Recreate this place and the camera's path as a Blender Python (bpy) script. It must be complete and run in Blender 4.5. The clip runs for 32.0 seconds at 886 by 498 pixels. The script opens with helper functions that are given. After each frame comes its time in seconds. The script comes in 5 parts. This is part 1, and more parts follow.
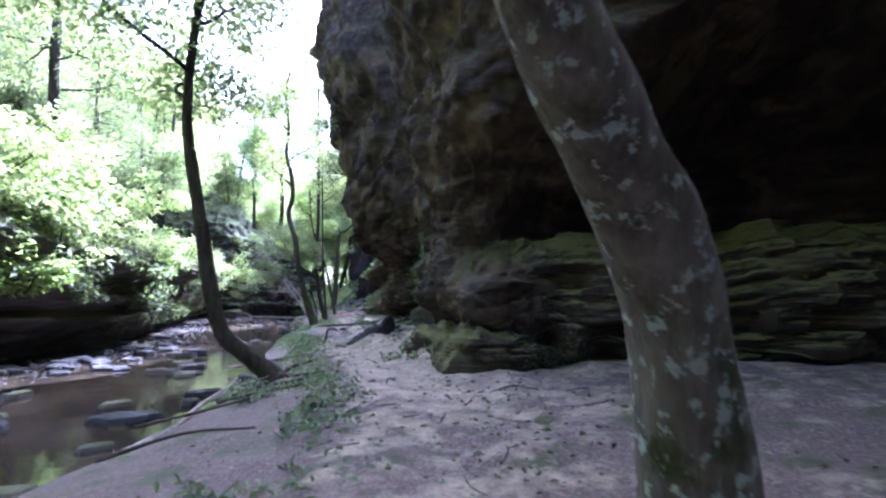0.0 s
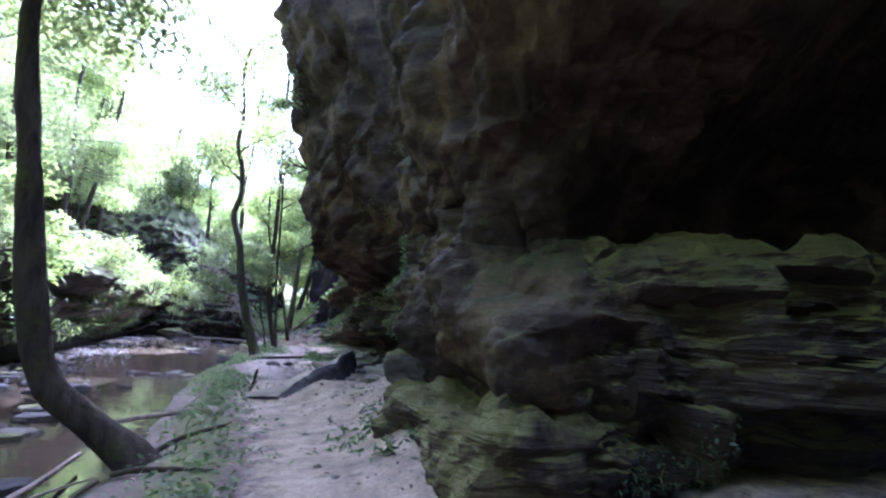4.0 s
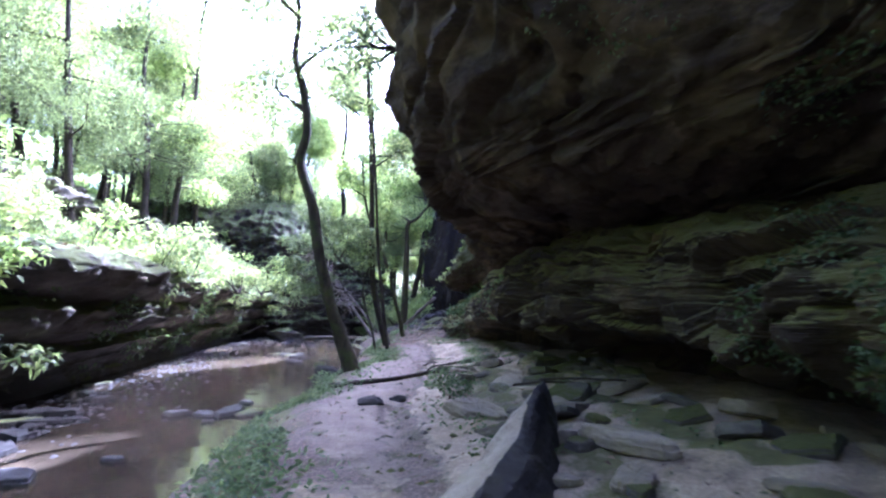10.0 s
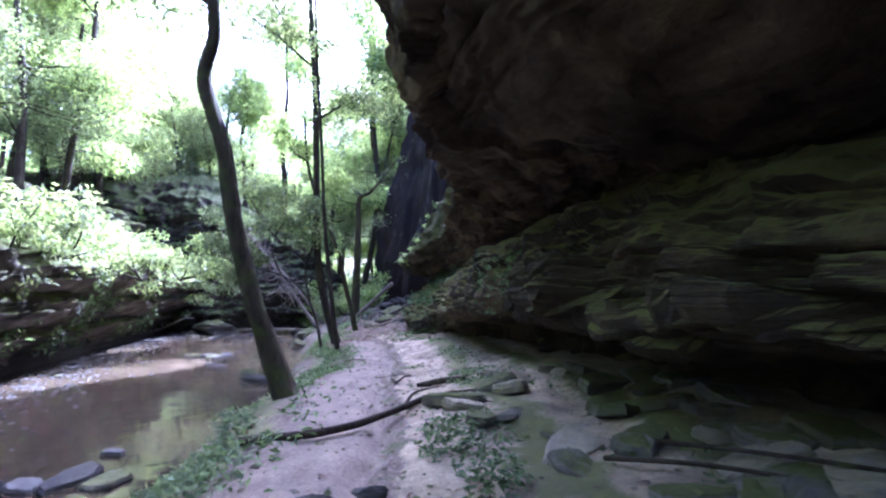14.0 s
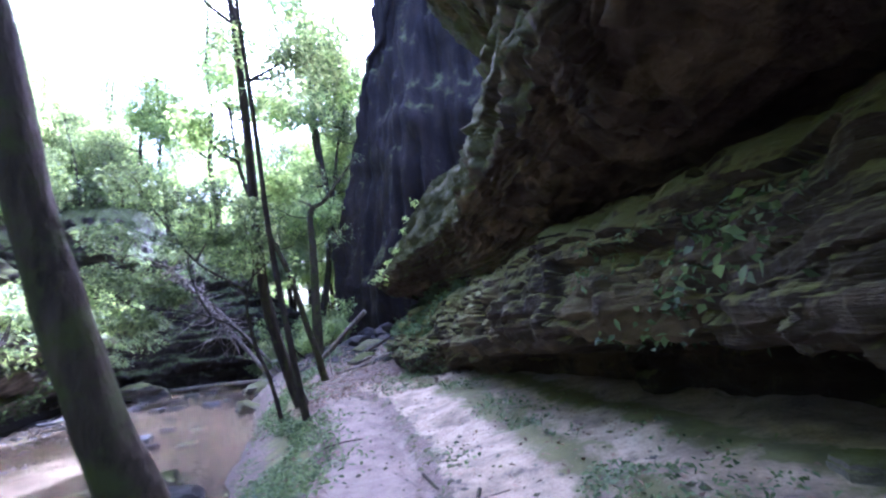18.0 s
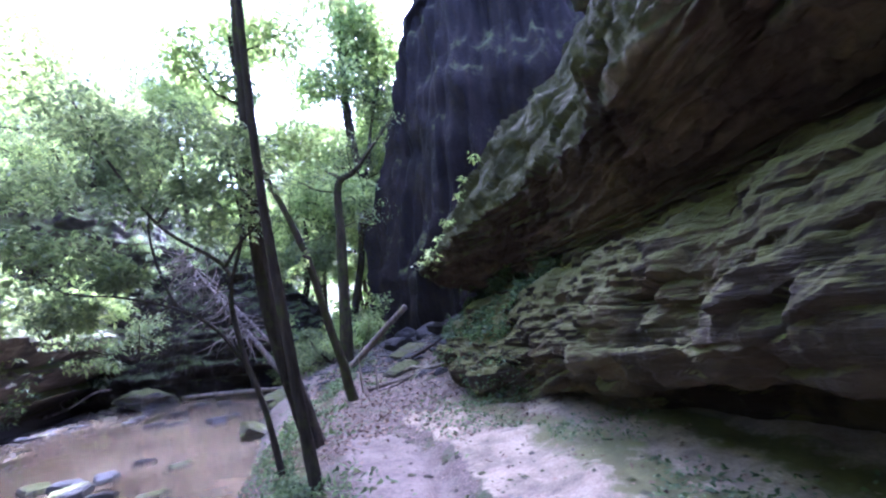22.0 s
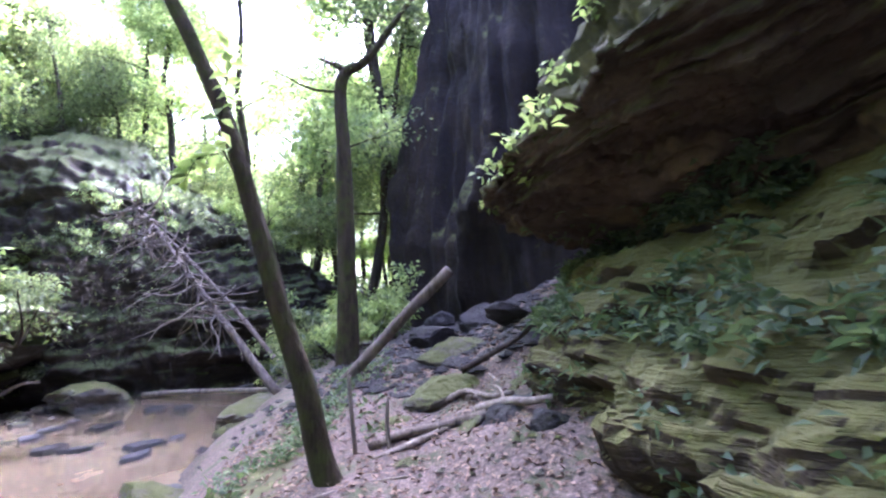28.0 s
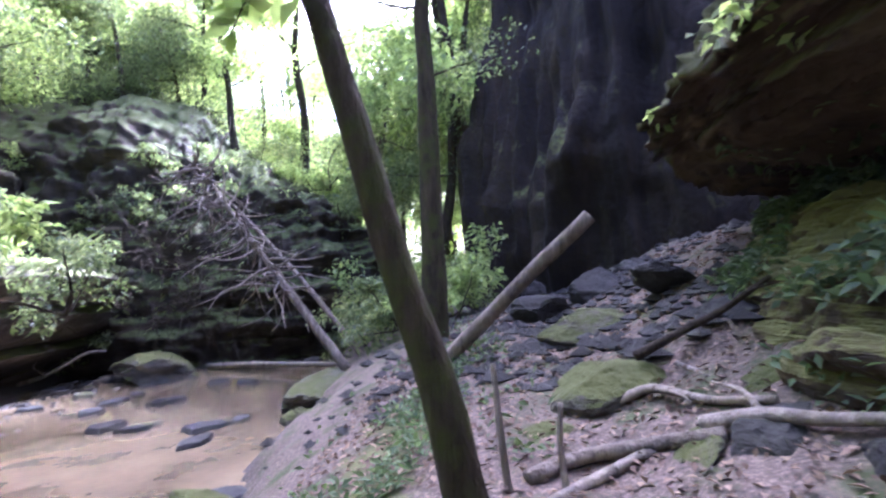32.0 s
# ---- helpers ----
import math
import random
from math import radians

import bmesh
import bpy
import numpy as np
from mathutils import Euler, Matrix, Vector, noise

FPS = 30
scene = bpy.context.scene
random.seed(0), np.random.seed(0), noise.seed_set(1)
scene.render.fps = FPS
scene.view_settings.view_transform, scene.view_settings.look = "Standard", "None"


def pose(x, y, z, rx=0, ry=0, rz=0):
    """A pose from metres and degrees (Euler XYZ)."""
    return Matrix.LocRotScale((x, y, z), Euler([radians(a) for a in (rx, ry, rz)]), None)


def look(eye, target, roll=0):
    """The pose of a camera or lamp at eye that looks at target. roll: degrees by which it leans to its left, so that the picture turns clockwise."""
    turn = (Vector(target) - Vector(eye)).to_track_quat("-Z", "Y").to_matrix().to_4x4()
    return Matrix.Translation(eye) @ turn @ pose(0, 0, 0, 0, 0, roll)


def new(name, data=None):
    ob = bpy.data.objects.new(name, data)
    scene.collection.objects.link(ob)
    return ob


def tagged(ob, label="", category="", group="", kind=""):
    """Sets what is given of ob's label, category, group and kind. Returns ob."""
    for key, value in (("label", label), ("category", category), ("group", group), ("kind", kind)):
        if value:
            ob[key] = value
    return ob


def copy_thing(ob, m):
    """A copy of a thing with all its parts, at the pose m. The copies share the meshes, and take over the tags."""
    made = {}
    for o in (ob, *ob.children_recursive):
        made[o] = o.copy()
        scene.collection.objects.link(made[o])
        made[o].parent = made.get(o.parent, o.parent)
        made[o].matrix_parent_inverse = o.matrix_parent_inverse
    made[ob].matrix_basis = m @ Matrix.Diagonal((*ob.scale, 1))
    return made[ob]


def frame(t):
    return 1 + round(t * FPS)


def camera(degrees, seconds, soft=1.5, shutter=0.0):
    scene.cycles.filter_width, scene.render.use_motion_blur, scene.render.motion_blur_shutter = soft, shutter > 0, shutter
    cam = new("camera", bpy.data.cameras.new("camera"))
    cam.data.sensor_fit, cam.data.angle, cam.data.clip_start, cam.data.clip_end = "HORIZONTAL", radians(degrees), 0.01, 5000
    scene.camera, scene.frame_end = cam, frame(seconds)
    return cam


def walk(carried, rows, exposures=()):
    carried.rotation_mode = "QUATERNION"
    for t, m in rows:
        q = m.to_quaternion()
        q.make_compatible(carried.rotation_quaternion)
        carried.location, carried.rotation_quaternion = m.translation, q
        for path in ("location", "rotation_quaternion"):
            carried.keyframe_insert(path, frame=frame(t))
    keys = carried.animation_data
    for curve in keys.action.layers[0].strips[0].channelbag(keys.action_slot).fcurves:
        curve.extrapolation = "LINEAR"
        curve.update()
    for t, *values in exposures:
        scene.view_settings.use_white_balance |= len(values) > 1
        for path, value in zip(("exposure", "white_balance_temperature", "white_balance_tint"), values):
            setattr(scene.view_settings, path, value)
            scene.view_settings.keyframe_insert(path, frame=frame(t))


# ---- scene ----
cam = camera(83.8, 32.0, 2.3, 0.5)
PATH = [
    (0, (0.953, -6.851, 1.172), (0.624, -1.893, 1.722), 1.51),
    (0.5, (0.831, -6.315, 1.259), (0.402, -1.370, 1.861), 1.48),
    (1, (0.671, -5.781, 1.239), (0.121, -0.858, 1.918), 1.81),
    (1.5, (0.583, -5.216, 1.291), (0.552, -0.249, 1.863), 2.28),
    (2, (0.505, -4.570, 1.316), (0.464, 0.387, 1.973), 2.11),
    (2.5, (0.316, -3.954, 1.266), (0.103, 0.964, 2.146), 2.51),
    (4.5, (0.289, -2.264, 1.378), (0.301, 2.671, 2.182), 4.83),
    (5, (0.311, -1.530, 1.510), (0.122, 3.428, 2.128), 1.09),
    (5.5, (0.140, -0.745, 1.593), (-0.113, 4.226, 2.065), 1.69),
    (6, (0.056, -0.001, 1.590), (-0.377, 4.961, 2.029), 1.91),
    (6.5, (-0.159, 0.782, 1.632), (-0.856, 5.707, 2.142), 1.81),
    (7, (-0.361, 1.478, 1.600), (-1.150, 6.385, 2.145), -0.06),
    (7.5, (-0.585, 2.154, 1.548), (-1.581, 6.999, 2.282), -0.64),
    (8, (-0.813, 2.734, 1.546), (-1.808, 7.596, 2.153), -1.29),
    (8.5, (-0.968, 3.232, 1.534), (-1.941, 8.069, 2.343), -0.84),
    (9, (-1.125, 3.713, 1.523), (-2.189, 8.551, 2.200), -1.38),
    (9.5, (-1.382, 4.211, 1.475), (-2.456, 9.028, 2.271), -0.46),
    (10, (-1.714, 4.755, 1.445), (-2.805, 9.595, 2.066), 0.10),
    (10.5, (-2.076, 5.304, 1.474), (-3.543, 10.043, 2.096), -1.48),
    (11, (-2.354, 5.777, 1.545), (-3.532, 10.604, 2.107), -4.47),
    (11.5, (-2.508, 6.205, 1.591), (-3.814, 10.961, 2.413), -2.14),
    (12, (-2.540, 6.616, 1.583), (-3.432, 11.500, 2.180), -3.04),
    (12.5, (-2.678, 7.076, 1.585), (-3.530, 11.970, 2.151), -2.14),
    (13, (-2.911, 7.577, 1.581), (-3.953, 12.438, 2.119), -0.97),
    (13.5, (-2.998, 8.040, 1.567), (-3.860, 12.945, 2.013), -2.66),
    (14, (-3.112, 8.488, 1.573), (-3.684, 13.433, 2.043), -0.52),
    (14.5, (-3.259, 8.954, 1.567), (-3.883, 13.891, 2.052), -1.22),
    (16.5, (-4.544, 11.503, 1.614), (-4.709, 16.456, 2.284), -2.50),
    (17, (-4.684, 12.067, 1.658), (-4.995, 17.027, 2.206), -5.68),
    (17.5, (-4.766, 12.613, 1.691), (-4.921, 17.583, 2.217), -7.00),
    (18, (-4.874, 13.154, 1.725), (-4.922, 18.112, 2.370), -7.12),
    (18.5, (-4.942, 13.676, 1.763), (-4.804, 18.653, 2.222), -5.85),
    (19, (-5.019, 14.210, 1.794), (-5.004, 19.196, 2.167), -6.09),
    (19.5, (-5.189, 14.764, 1.773), (-5.217, 19.739, 2.274), -8.88),
    (20, (-5.346, 15.273, 1.753), (-5.482, 20.222, 2.447), -4.70),
    (20.5, (-5.478, 15.769, 1.694), (-5.851, 20.685, 2.526), -4.50),
    (21, (-5.633, 16.328, 1.670), (-5.862, 21.260, 2.458), -6.08),
    (21.5, (-5.779, 16.902, 1.693), (-6.055, 21.826, 2.515), -6.17),
    (22, (-5.870, 17.459, 1.704), (-6.250, 22.396, 2.398), -6.59),
    (22.5, (-5.961, 18.003, 1.693), (-6.178, 22.950, 2.385), -5.80),
    (23, (-5.985, 18.513, 1.667), (-6.052, 23.461, 2.378), -5.81),
    (23.5, (-6.060, 19.109, 1.606), (-6.407, 24.051, 2.276), -4.50),
    (24, (-6.154, 19.654, 1.522), (-6.460, 24.585, 2.289), -3.83),
    (24.5, (-6.168, 20.166, 1.390), (-6.568, 25.054, 2.359), -3.05),
    (25, (-6.284, 20.710, 1.315), (-6.584, 25.641, 2.085), -4.30),
    (25.5, (-6.471, 21.163, 1.351), (-6.585, 26.120, 1.999), -4.21),
    (27.5, (-7.078, 23.700, 1.618), (-7.609, 28.628, 2.276), -6.88),
    (28, (-7.240, 23.985, 1.599), (-7.915, 28.904, 2.194), -4.67),
    (28.5, (-7.434, 24.267, 1.590), (-8.185, 29.165, 2.259), -3.27),
    (29, (-7.666, 24.569, 1.557), (-8.670, 29.415, 2.270), -5.87),
    (29.5, (-7.845, 24.815, 1.525), (-9.000, 29.622, 2.270), -7.20),
    (30, (-7.986, 25.042, 1.514), (-8.877, 29.922, 2.140), -4.57),
    (30.5, (-8.070, 25.235, 1.545), (-8.933, 30.110, 2.248), -2.71),
    (31, (-8.201, 25.441, 1.547), (-9.361, 30.260, 2.203), -5.53),
    (31.5, (-8.326, 25.636, 1.512), (-9.378, 30.491, 2.080), -5.23),
    (32, (-8.478, 25.795, 1.508), (-9.689, 30.631, 1.888), -4.24),
]
walk(cam, [(t, look(eye, target, roll)) for t, eye, target, roll in PATH], [(0.0, 4.35, 4480, 36), (6.0, 4.35, 4480, 37), (12.0, 4.2, 4480, 37), (18.0, 4.4, 4370, 38), (21.5, 4.4, 4400, 41), (24.0, 4.65, 4520, 43), (26.0, 4.75, 4680, 41), (29.0, 4.9, 4820, 38), (32.0, 4.65, 4780, 38)])

# ---- light ----
world = bpy.data.worlds.new("sky")
scene.world = world
world.use_nodes = True
wn = world.node_tree.nodes
sky = wn.new("ShaderNodeTexSky")
sky.sky_type = "NISHITA"
sky.sun_disc = False
sky.sun_elevation = radians(50)
sky.sun_rotation = radians(16)
sky.air_density, sky.dust_density, sky.ozone_density = 0.45, 7.0, 0.3
world.node_tree.links.new(sky.outputs[0], wn["Background"].inputs[0])
wn["Background"].inputs[1].default_value = 0.15
sun_data = bpy.data.lights.new("sun", "SUN")
sun_data.energy, sun_data.angle, sun_data.color = 3.0, radians(0.6), (1.0, 0.96, 0.9)
sun = new("sun", sun_data)
sun.matrix_world = look((17.7, 61.8, 76.6), (0, 0, 0))

# ---- numeric helpers ----
def lerp_table(x, table):
    """Smooth curve through a few (place, value) knots."""
    xs = [k[0] for k in table]
    ys = [k[1] for k in table]
    return np.interp(x, xs, ys)


def value_noise(p, seed=0):
    """Smooth lattice noise in -1..1 for an array of places (n, 3)."""
    p = np.asarray(p, float)
    i = np.floor(p).astype(np.int64)
    f = p - i
    f = f * f * (3 - 2 * f)
    out = np.zeros(len(p))
    for dx in (0, 1):
        for dy in (0, 1):
            for dz in (0, 1):
                h = (i[:, 0] + dx) * 374761393 + (i[:, 1] + dy) * 668265263 + (i[:, 2] + dz) * 2147483647 + seed * 1274126177
                h = (h ^ (h >> 13)) & 0xFFFFFFFF
                h = (h * 1274126177) & 0xFFFFFFFF
                h = (h ^ (h >> 16)) & 0xFFFF
                w = (f[:, 0] if dx else 1 - f[:, 0]) * (f[:, 1] if dy else 1 - f[:, 1]) * (f[:, 2] if dz else 1 - f[:, 2])
                out += w * (h / 32767.5 - 1)
    return out


def fbm(p, octaves=4, seed=0, gain=0.5):
    p = np.asarray(p, float)
    out, a = np.zeros(len(p)), 1.0
    for o in range(octaves):
        out += a * value_noise(p * 2 ** o + 17.3 * o, seed + o)
        a *= gain
    return out


def ridged(p, octaves=4, seed=0):
    p = np.asarray(p, float)
    out, a = np.zeros(len(p)), 1.0
    for o in range(octaves):
        out += a * (1 - 2 * np.abs(value_noise(p * 2 ** o + 9.1 * o, seed + o)))
        a *= 0.5
    return out


def make_mesh(name, verts, faces, mat, smooth=True):
    me = bpy.data.meshes.new(name)
    verts = np.asarray(verts, np.float32)
    faces = np.asarray(faces, np.int32)
    k = faces.shape[1]
    me.vertices.add(len(verts))
    me.vertices.foreach_set("co", verts.ravel())
    me.loops.add(faces.size)
    me.loops.foreach_set("vertex_index", faces.ravel())
    me.polygons.add(len(faces))
    me.polygons.foreach_set("loop_start", np.arange(0, faces.size, k, dtype=np.int32))
    me.polygons.foreach_set("loop_total", np.full(len(faces), k, np.int32))
    me.polygons.foreach_set("use_smooth", np.full(len(faces), smooth))
    me.materials.append(mat)
    me.update(calc_edges=True)
    me.validate()
    return me


def grid_faces(nu, nv):
    i = np.arange(nu - 1)[:, None] * nv + np.arange(nv - 1)[None]
    return np.stack([i, i + nv, i + nv + 1, i + 1], -1).reshape(-1, 4)


def thing(name, label, category, group="", at=(0, 0, 0)):
    ob = new(name)
    ob.location = at
    return tagged(ob, label, category, group)


def part(name, me, parent, label=""):
    ob = new(name, me)
    ob.parent = parent
    ob.matrix_parent_inverse = Matrix.Translation(-parent.location) if parent.parent is None else Matrix.Identity(4)
    if label:
        tagged(ob, label)
    return ob


def smooth_curve(pts, n):
    """Catmull-Rom through the points, n samples."""
    pts = np.asarray(pts, float)
    p = np.vstack([2 * pts[0] - pts[1], pts, 2 * pts[-1] - pts[-2]])
    t = np.linspace(0, len(pts) - 1 - 1e-6, n)
    i = t.astype(int)
    f = (t - i)[:, None]
    a, b, c, d = p[i], p[i + 1], p[i + 2], p[i + 3]
    return 0.5 * (2 * b + (c - a) * f + (2 * a - 5 * b + 4 * c - d) * f ** 2 + (3 * b - a - 3 * c + d) * f ** 3)


def tube_arrays(pts, radii, sides=10, rough=0.0, seed=0, cap=True):
    """Vertices and quads of a tube with an uneven skin."""
    pts = np.asarray(pts, float)
    n = len(pts)
    tan = np.gradient(pts, axis=0)
    tan /= np.linalg.norm(tan, axis=1)[:, None] + 1e-9
    ref = np.array([1.0, 0.13, 0.07])
    if abs(tan[n // 2] @ ref) > 0.85:
        ref = np.array([0.1, 1.0, 0.05])
    a = np.cross(tan, ref)
    a /= np.linalg.norm(a, axis=1)[:, None] + 1e-9
    b = np.cross(tan, a)
    ang = np.linspace(0, 2 * np.pi, sides, endpoint=False)
    ring = np.cos(ang)[None, :, None] * a[:, None] + np.sin(ang)[None, :, None] * b[:, None]
    r = np.asarray(radii, float)[:, None] * np.ones(sides)[None]
    if rough:
        q = (pts[:, None] + ring * 0.4).reshape(-1, 3) * np.array([3, 3, 1.3])
        r = r * (1 + rough * fbm(q, 3, seed).reshape(n, sides))
    v = (pts[:, None] + ring * r[:, :, None]).reshape(-1, 3)
    i = np.arange(n - 1)[:, None] * sides
    j = np.arange(sides)[None]
    k = (j + 1) % sides
    f = np.stack([i + j, i + k, i + sides + k, i + sides + j], -1).reshape(-1, 4)
    if cap:
        v = np.vstack([v, pts[0], pts[-1]])
        c0, c1 = len(v) - 2, len(v) - 1
        jj, kk = j[0], k[0]
        f = np.vstack([f, np.stack([np.full(sides, c0), kk, jj, jj], -1)[:, [0, 1, 2, 2]], np.stack([np.full(sides, c1), jj + (n - 1) * sides, kk + (n - 1) * sides, kk + (n - 1) * sides], -1)])
    return v, f


def to_tris(f):
    t = np.vstack([f[:, [0, 1, 2]], f[:, [0, 2, 3]]])
    ok = (t[:, 0] != t[:, 1]) & (t[:, 1] != t[:, 2]) & (t[:, 0] != t[:, 2])
    return t[ok]


def tubes_mesh(name, tubes, mat):
    """One mesh of several tubes: (points, radii, sides, rough)."""
    vs, fs, n = [], [], 0
    for s, (pts, radii, sides, rough) in enumerate(tubes):
        v, f = tube_arrays(pts, radii, sides, rough, s)
        vs.append(v)
        fs.append(to_tris(f) + n)
        n += len(v)
    return make_mesh(name, np.vstack(vs), np.vstack(fs), mat)


def leaf_arrays(centres, length, width, rng, droop=0.3, up=0.4, spread=None):
    """Pointed folded leaves, one at each centre; 4 vertices and 2 triangles each."""
    n = len(centres)
    d = rng.normal(size=(n, 3))
    if spread is not None:
        d = d * 0.6 + spread
    d[:, 2] = d[:, 2] * 0.5 - droop
    d /= np.linalg.norm(d, axis=1)[:, None]
    u = rng.normal(size=(n, 3)) * 0.6 + np.array([0, 0, up + 0.6])
    s = np.cross(d, u)
    s /= np.linalg.norm(s, axis=1)[:, None] + 1e-9
    nrm = np.cross(s, d)
    ln = (length * rng.uniform(0.6, 1.25, n))[:, None]
    wd = (width * rng.uniform(0.7, 1.2, n))[:, None]
    base = centres
    left = base + d * ln * 0.45 - s * wd * 0.5 + nrm * wd * 0.18
    right = base + d * ln * 0.45 + s * wd * 0.5 + nrm * wd * 0.18
    tip = base + d * ln - np.array([0, 0, 1]) * ln * 0.12
    v = np.stack([base, left, tip, right], 1).reshape(-1, 3)
    i = np.arange(n)[:, None] * 4
    f = np.vstack([np.hstack([i, i + 2, i + 1]), np.hstack([i, i + 3, i + 2])])
    return v, f


# ---- materials ----
def nodes(name):
    m = bpy.data.materials.new(name)
    m.use_nodes = True
    return m, m.node_tree.nodes, m.node_tree.links, m.node_tree.nodes["Principled BSDF"]


def noise_node(n, l, scale, detail=6, rough=0.6, coords=None, stretch=None):
    t = n.new("ShaderNodeTexNoise")
    t.inputs["Scale"].default_value = scale
    t.inputs["Detail"].default_value = detail
    t.inputs["Roughness"].default_value = rough
    if coords is None:
        coords = n.new("ShaderNodeNewGeometry").outputs["Position"]
    if stretch:
        mp = n.new("ShaderNodeMapping")
        mp.inputs["Scale"].default_value = stretch
        l.new(coords, mp.inputs["Vector"])
        coords = mp.outputs[0]
    l.new(coords, t.inputs["Vector"])
    return t


def ramp(n, l, fac, stops):
    r = n.new("ShaderNodeValToRGB")
    e = r.color_ramp.elements
    while len(e) < len(stops):
        e.new(0.5)
    for k, (p, c) in enumerate(stops):
        e[k].position = p
        e[k].color = (*c, 1)
    l.new(fac, r.inputs[0])
    return r.outputs[0]


def mix(n, l, fac, a, b, mode="MIX"):
    m = n.new("ShaderNodeMix")
    m.data_type = "RGBA"
    m.blend_type = mode
    for sock, v in ((m.inputs[0], fac), (m.inputs[6], a), (m.inputs[7], b)):
        if isinstance(v, (int, float)):
            sock.default_value = v
        elif isinstance(v, tuple):
            sock.default_value = (*v, 1)
        else:
            l.new(v, sock)
    return m.outputs[2]


def maths(n, l, op, a, b=0.0, clamp=False):
    m = n.new("ShaderNodeMath")
    m.operation = op
    m.use_clamp = clamp
    for k, v in enumerate((a, b)):
        if isinstance(v, (int, float)):
            m.inputs[k].default_value = v
        else:
            l.new(v, m.inputs[k])
    return m.outputs[0]


def bump(n, l, bsdf, height, strength=0.5, dist=0.05):
    b = n.new("ShaderNodeBump")
    b.inputs["Strength"].default_value = strength
    b.inputs["Distance"].default_value = dist
    l.new(height, b.inputs["Height"])
    l.new(b.outputs[0], bsdf.inputs["Normal"])


def normal_z(n, l):
    g = n.new("ShaderNodeNewGeometry")
    s = n.new("ShaderNodeSeparateXYZ")
    l.new(g.outputs["Normal"], s.inputs[0])
    return s.outputs[2]


def rock_material(name, dark, mid, light, moss=0.5, plates=0.0, extra=False, moss_col=(0.055, 0.06, 0.016), streaky=False, ochre=0.0):
    """Bedded sandstone with iron staining and moss on what faces up."""
    m, n, l, b = nodes(name)
    big = noise_node(n, l, 0.55, 4)
    bands = noise_node(n, l, 1.0, 6, 0.65, stretch=(1.6, 1.6, 0.22) if streaky else (0.7, 0.7, 3.0))
    fine = noise_node(n, l, 14, 6, 0.7)
    c1 = ramp(n, l, bands.outputs[0], [(0.3, dark), (0.52, mid), (0.75, light)])
    c2 = mix(n, l, ramp(n, l, big.outputs[0], [(0.4, (0, 0, 0)), (0.62, (1, 1, 1))]), c1, mix(n, l, 0.6, c1, dark))
    c3 = mix(n, l, 0.45, c2, ramp(n, l, fine.outputs[0], [(0.3, dark), (0.7, light)]), "OVERLAY")
    if ochre:
        on = noise_node(n, l, 0.8, 5, 0.6)
        c3 = mix(n, l, maths(n, l, "MULTIPLY", ramp(n, l, on.outputs[0], [(0.52, (0, 0, 0)), (0.6, (1, 1, 1))]), ochre), c3, (0.24, 0.19, 0.085))
    if moss:
        mn = noise_node(n, l, 1.3, 7, 0.7)
        nz = normal_z(n, l)
        grow = maths(n, l, "ADD", maths(n, l, "MULTIPLY", nz, 0.35), mn.outputs[0])
        if extra:
            at = n.new("ShaderNodeAttribute")
            at.attribute_name = "moss"
            grow = maths(n, l, "ADD", grow, at.outputs["Fac"])
        mask = ramp(n, l, grow, [(0.72 - 0.28 * moss, (0, 0, 0)), (0.86 - 0.22 * moss, (1, 1, 1))])
        mcol = mix(n, l, noise_node(n, l, 22, 4).outputs[0], moss_col, tuple(v * 1.6 for v in moss_col))
        c3 = mix(n, l, mask, c3, mcol)
    l.new(c3, b.inputs["Base Color"])
    b.inputs["Roughness"].default_value = 0.88
    b.inputs["Specular IOR Level"].default_value = 0.25
    pits = n.new("ShaderNodeTexVoronoi")
    pits.inputs["Scale"].default_value = 5.0
    l.new(n.new("ShaderNodeNewGeometry").outputs["Position"], pits.inputs["Vector"])
    h = maths(n, l, "ADD", maths(n, l, "MULTIPLY", bands.outputs[0], 1.0), maths(n, l, "MULTIPLY", fine.outputs[0], 0.5))
    h = maths(n, l, "ADD", h, maths(n, l, "MULTIPLY", pits.outputs["Distance"], 0.35))
    if plates:
        thin = noise_node(n, l, 1.0, 5, 0.7, stretch=(0.9, 0.9, 16.0))
        h = maths(n, l, "ADD", h, maths(n, l, "MULTIPLY", thin.outputs[0], plates))
    bump(n, l, b, h, 0.9, 0.1)
    return m


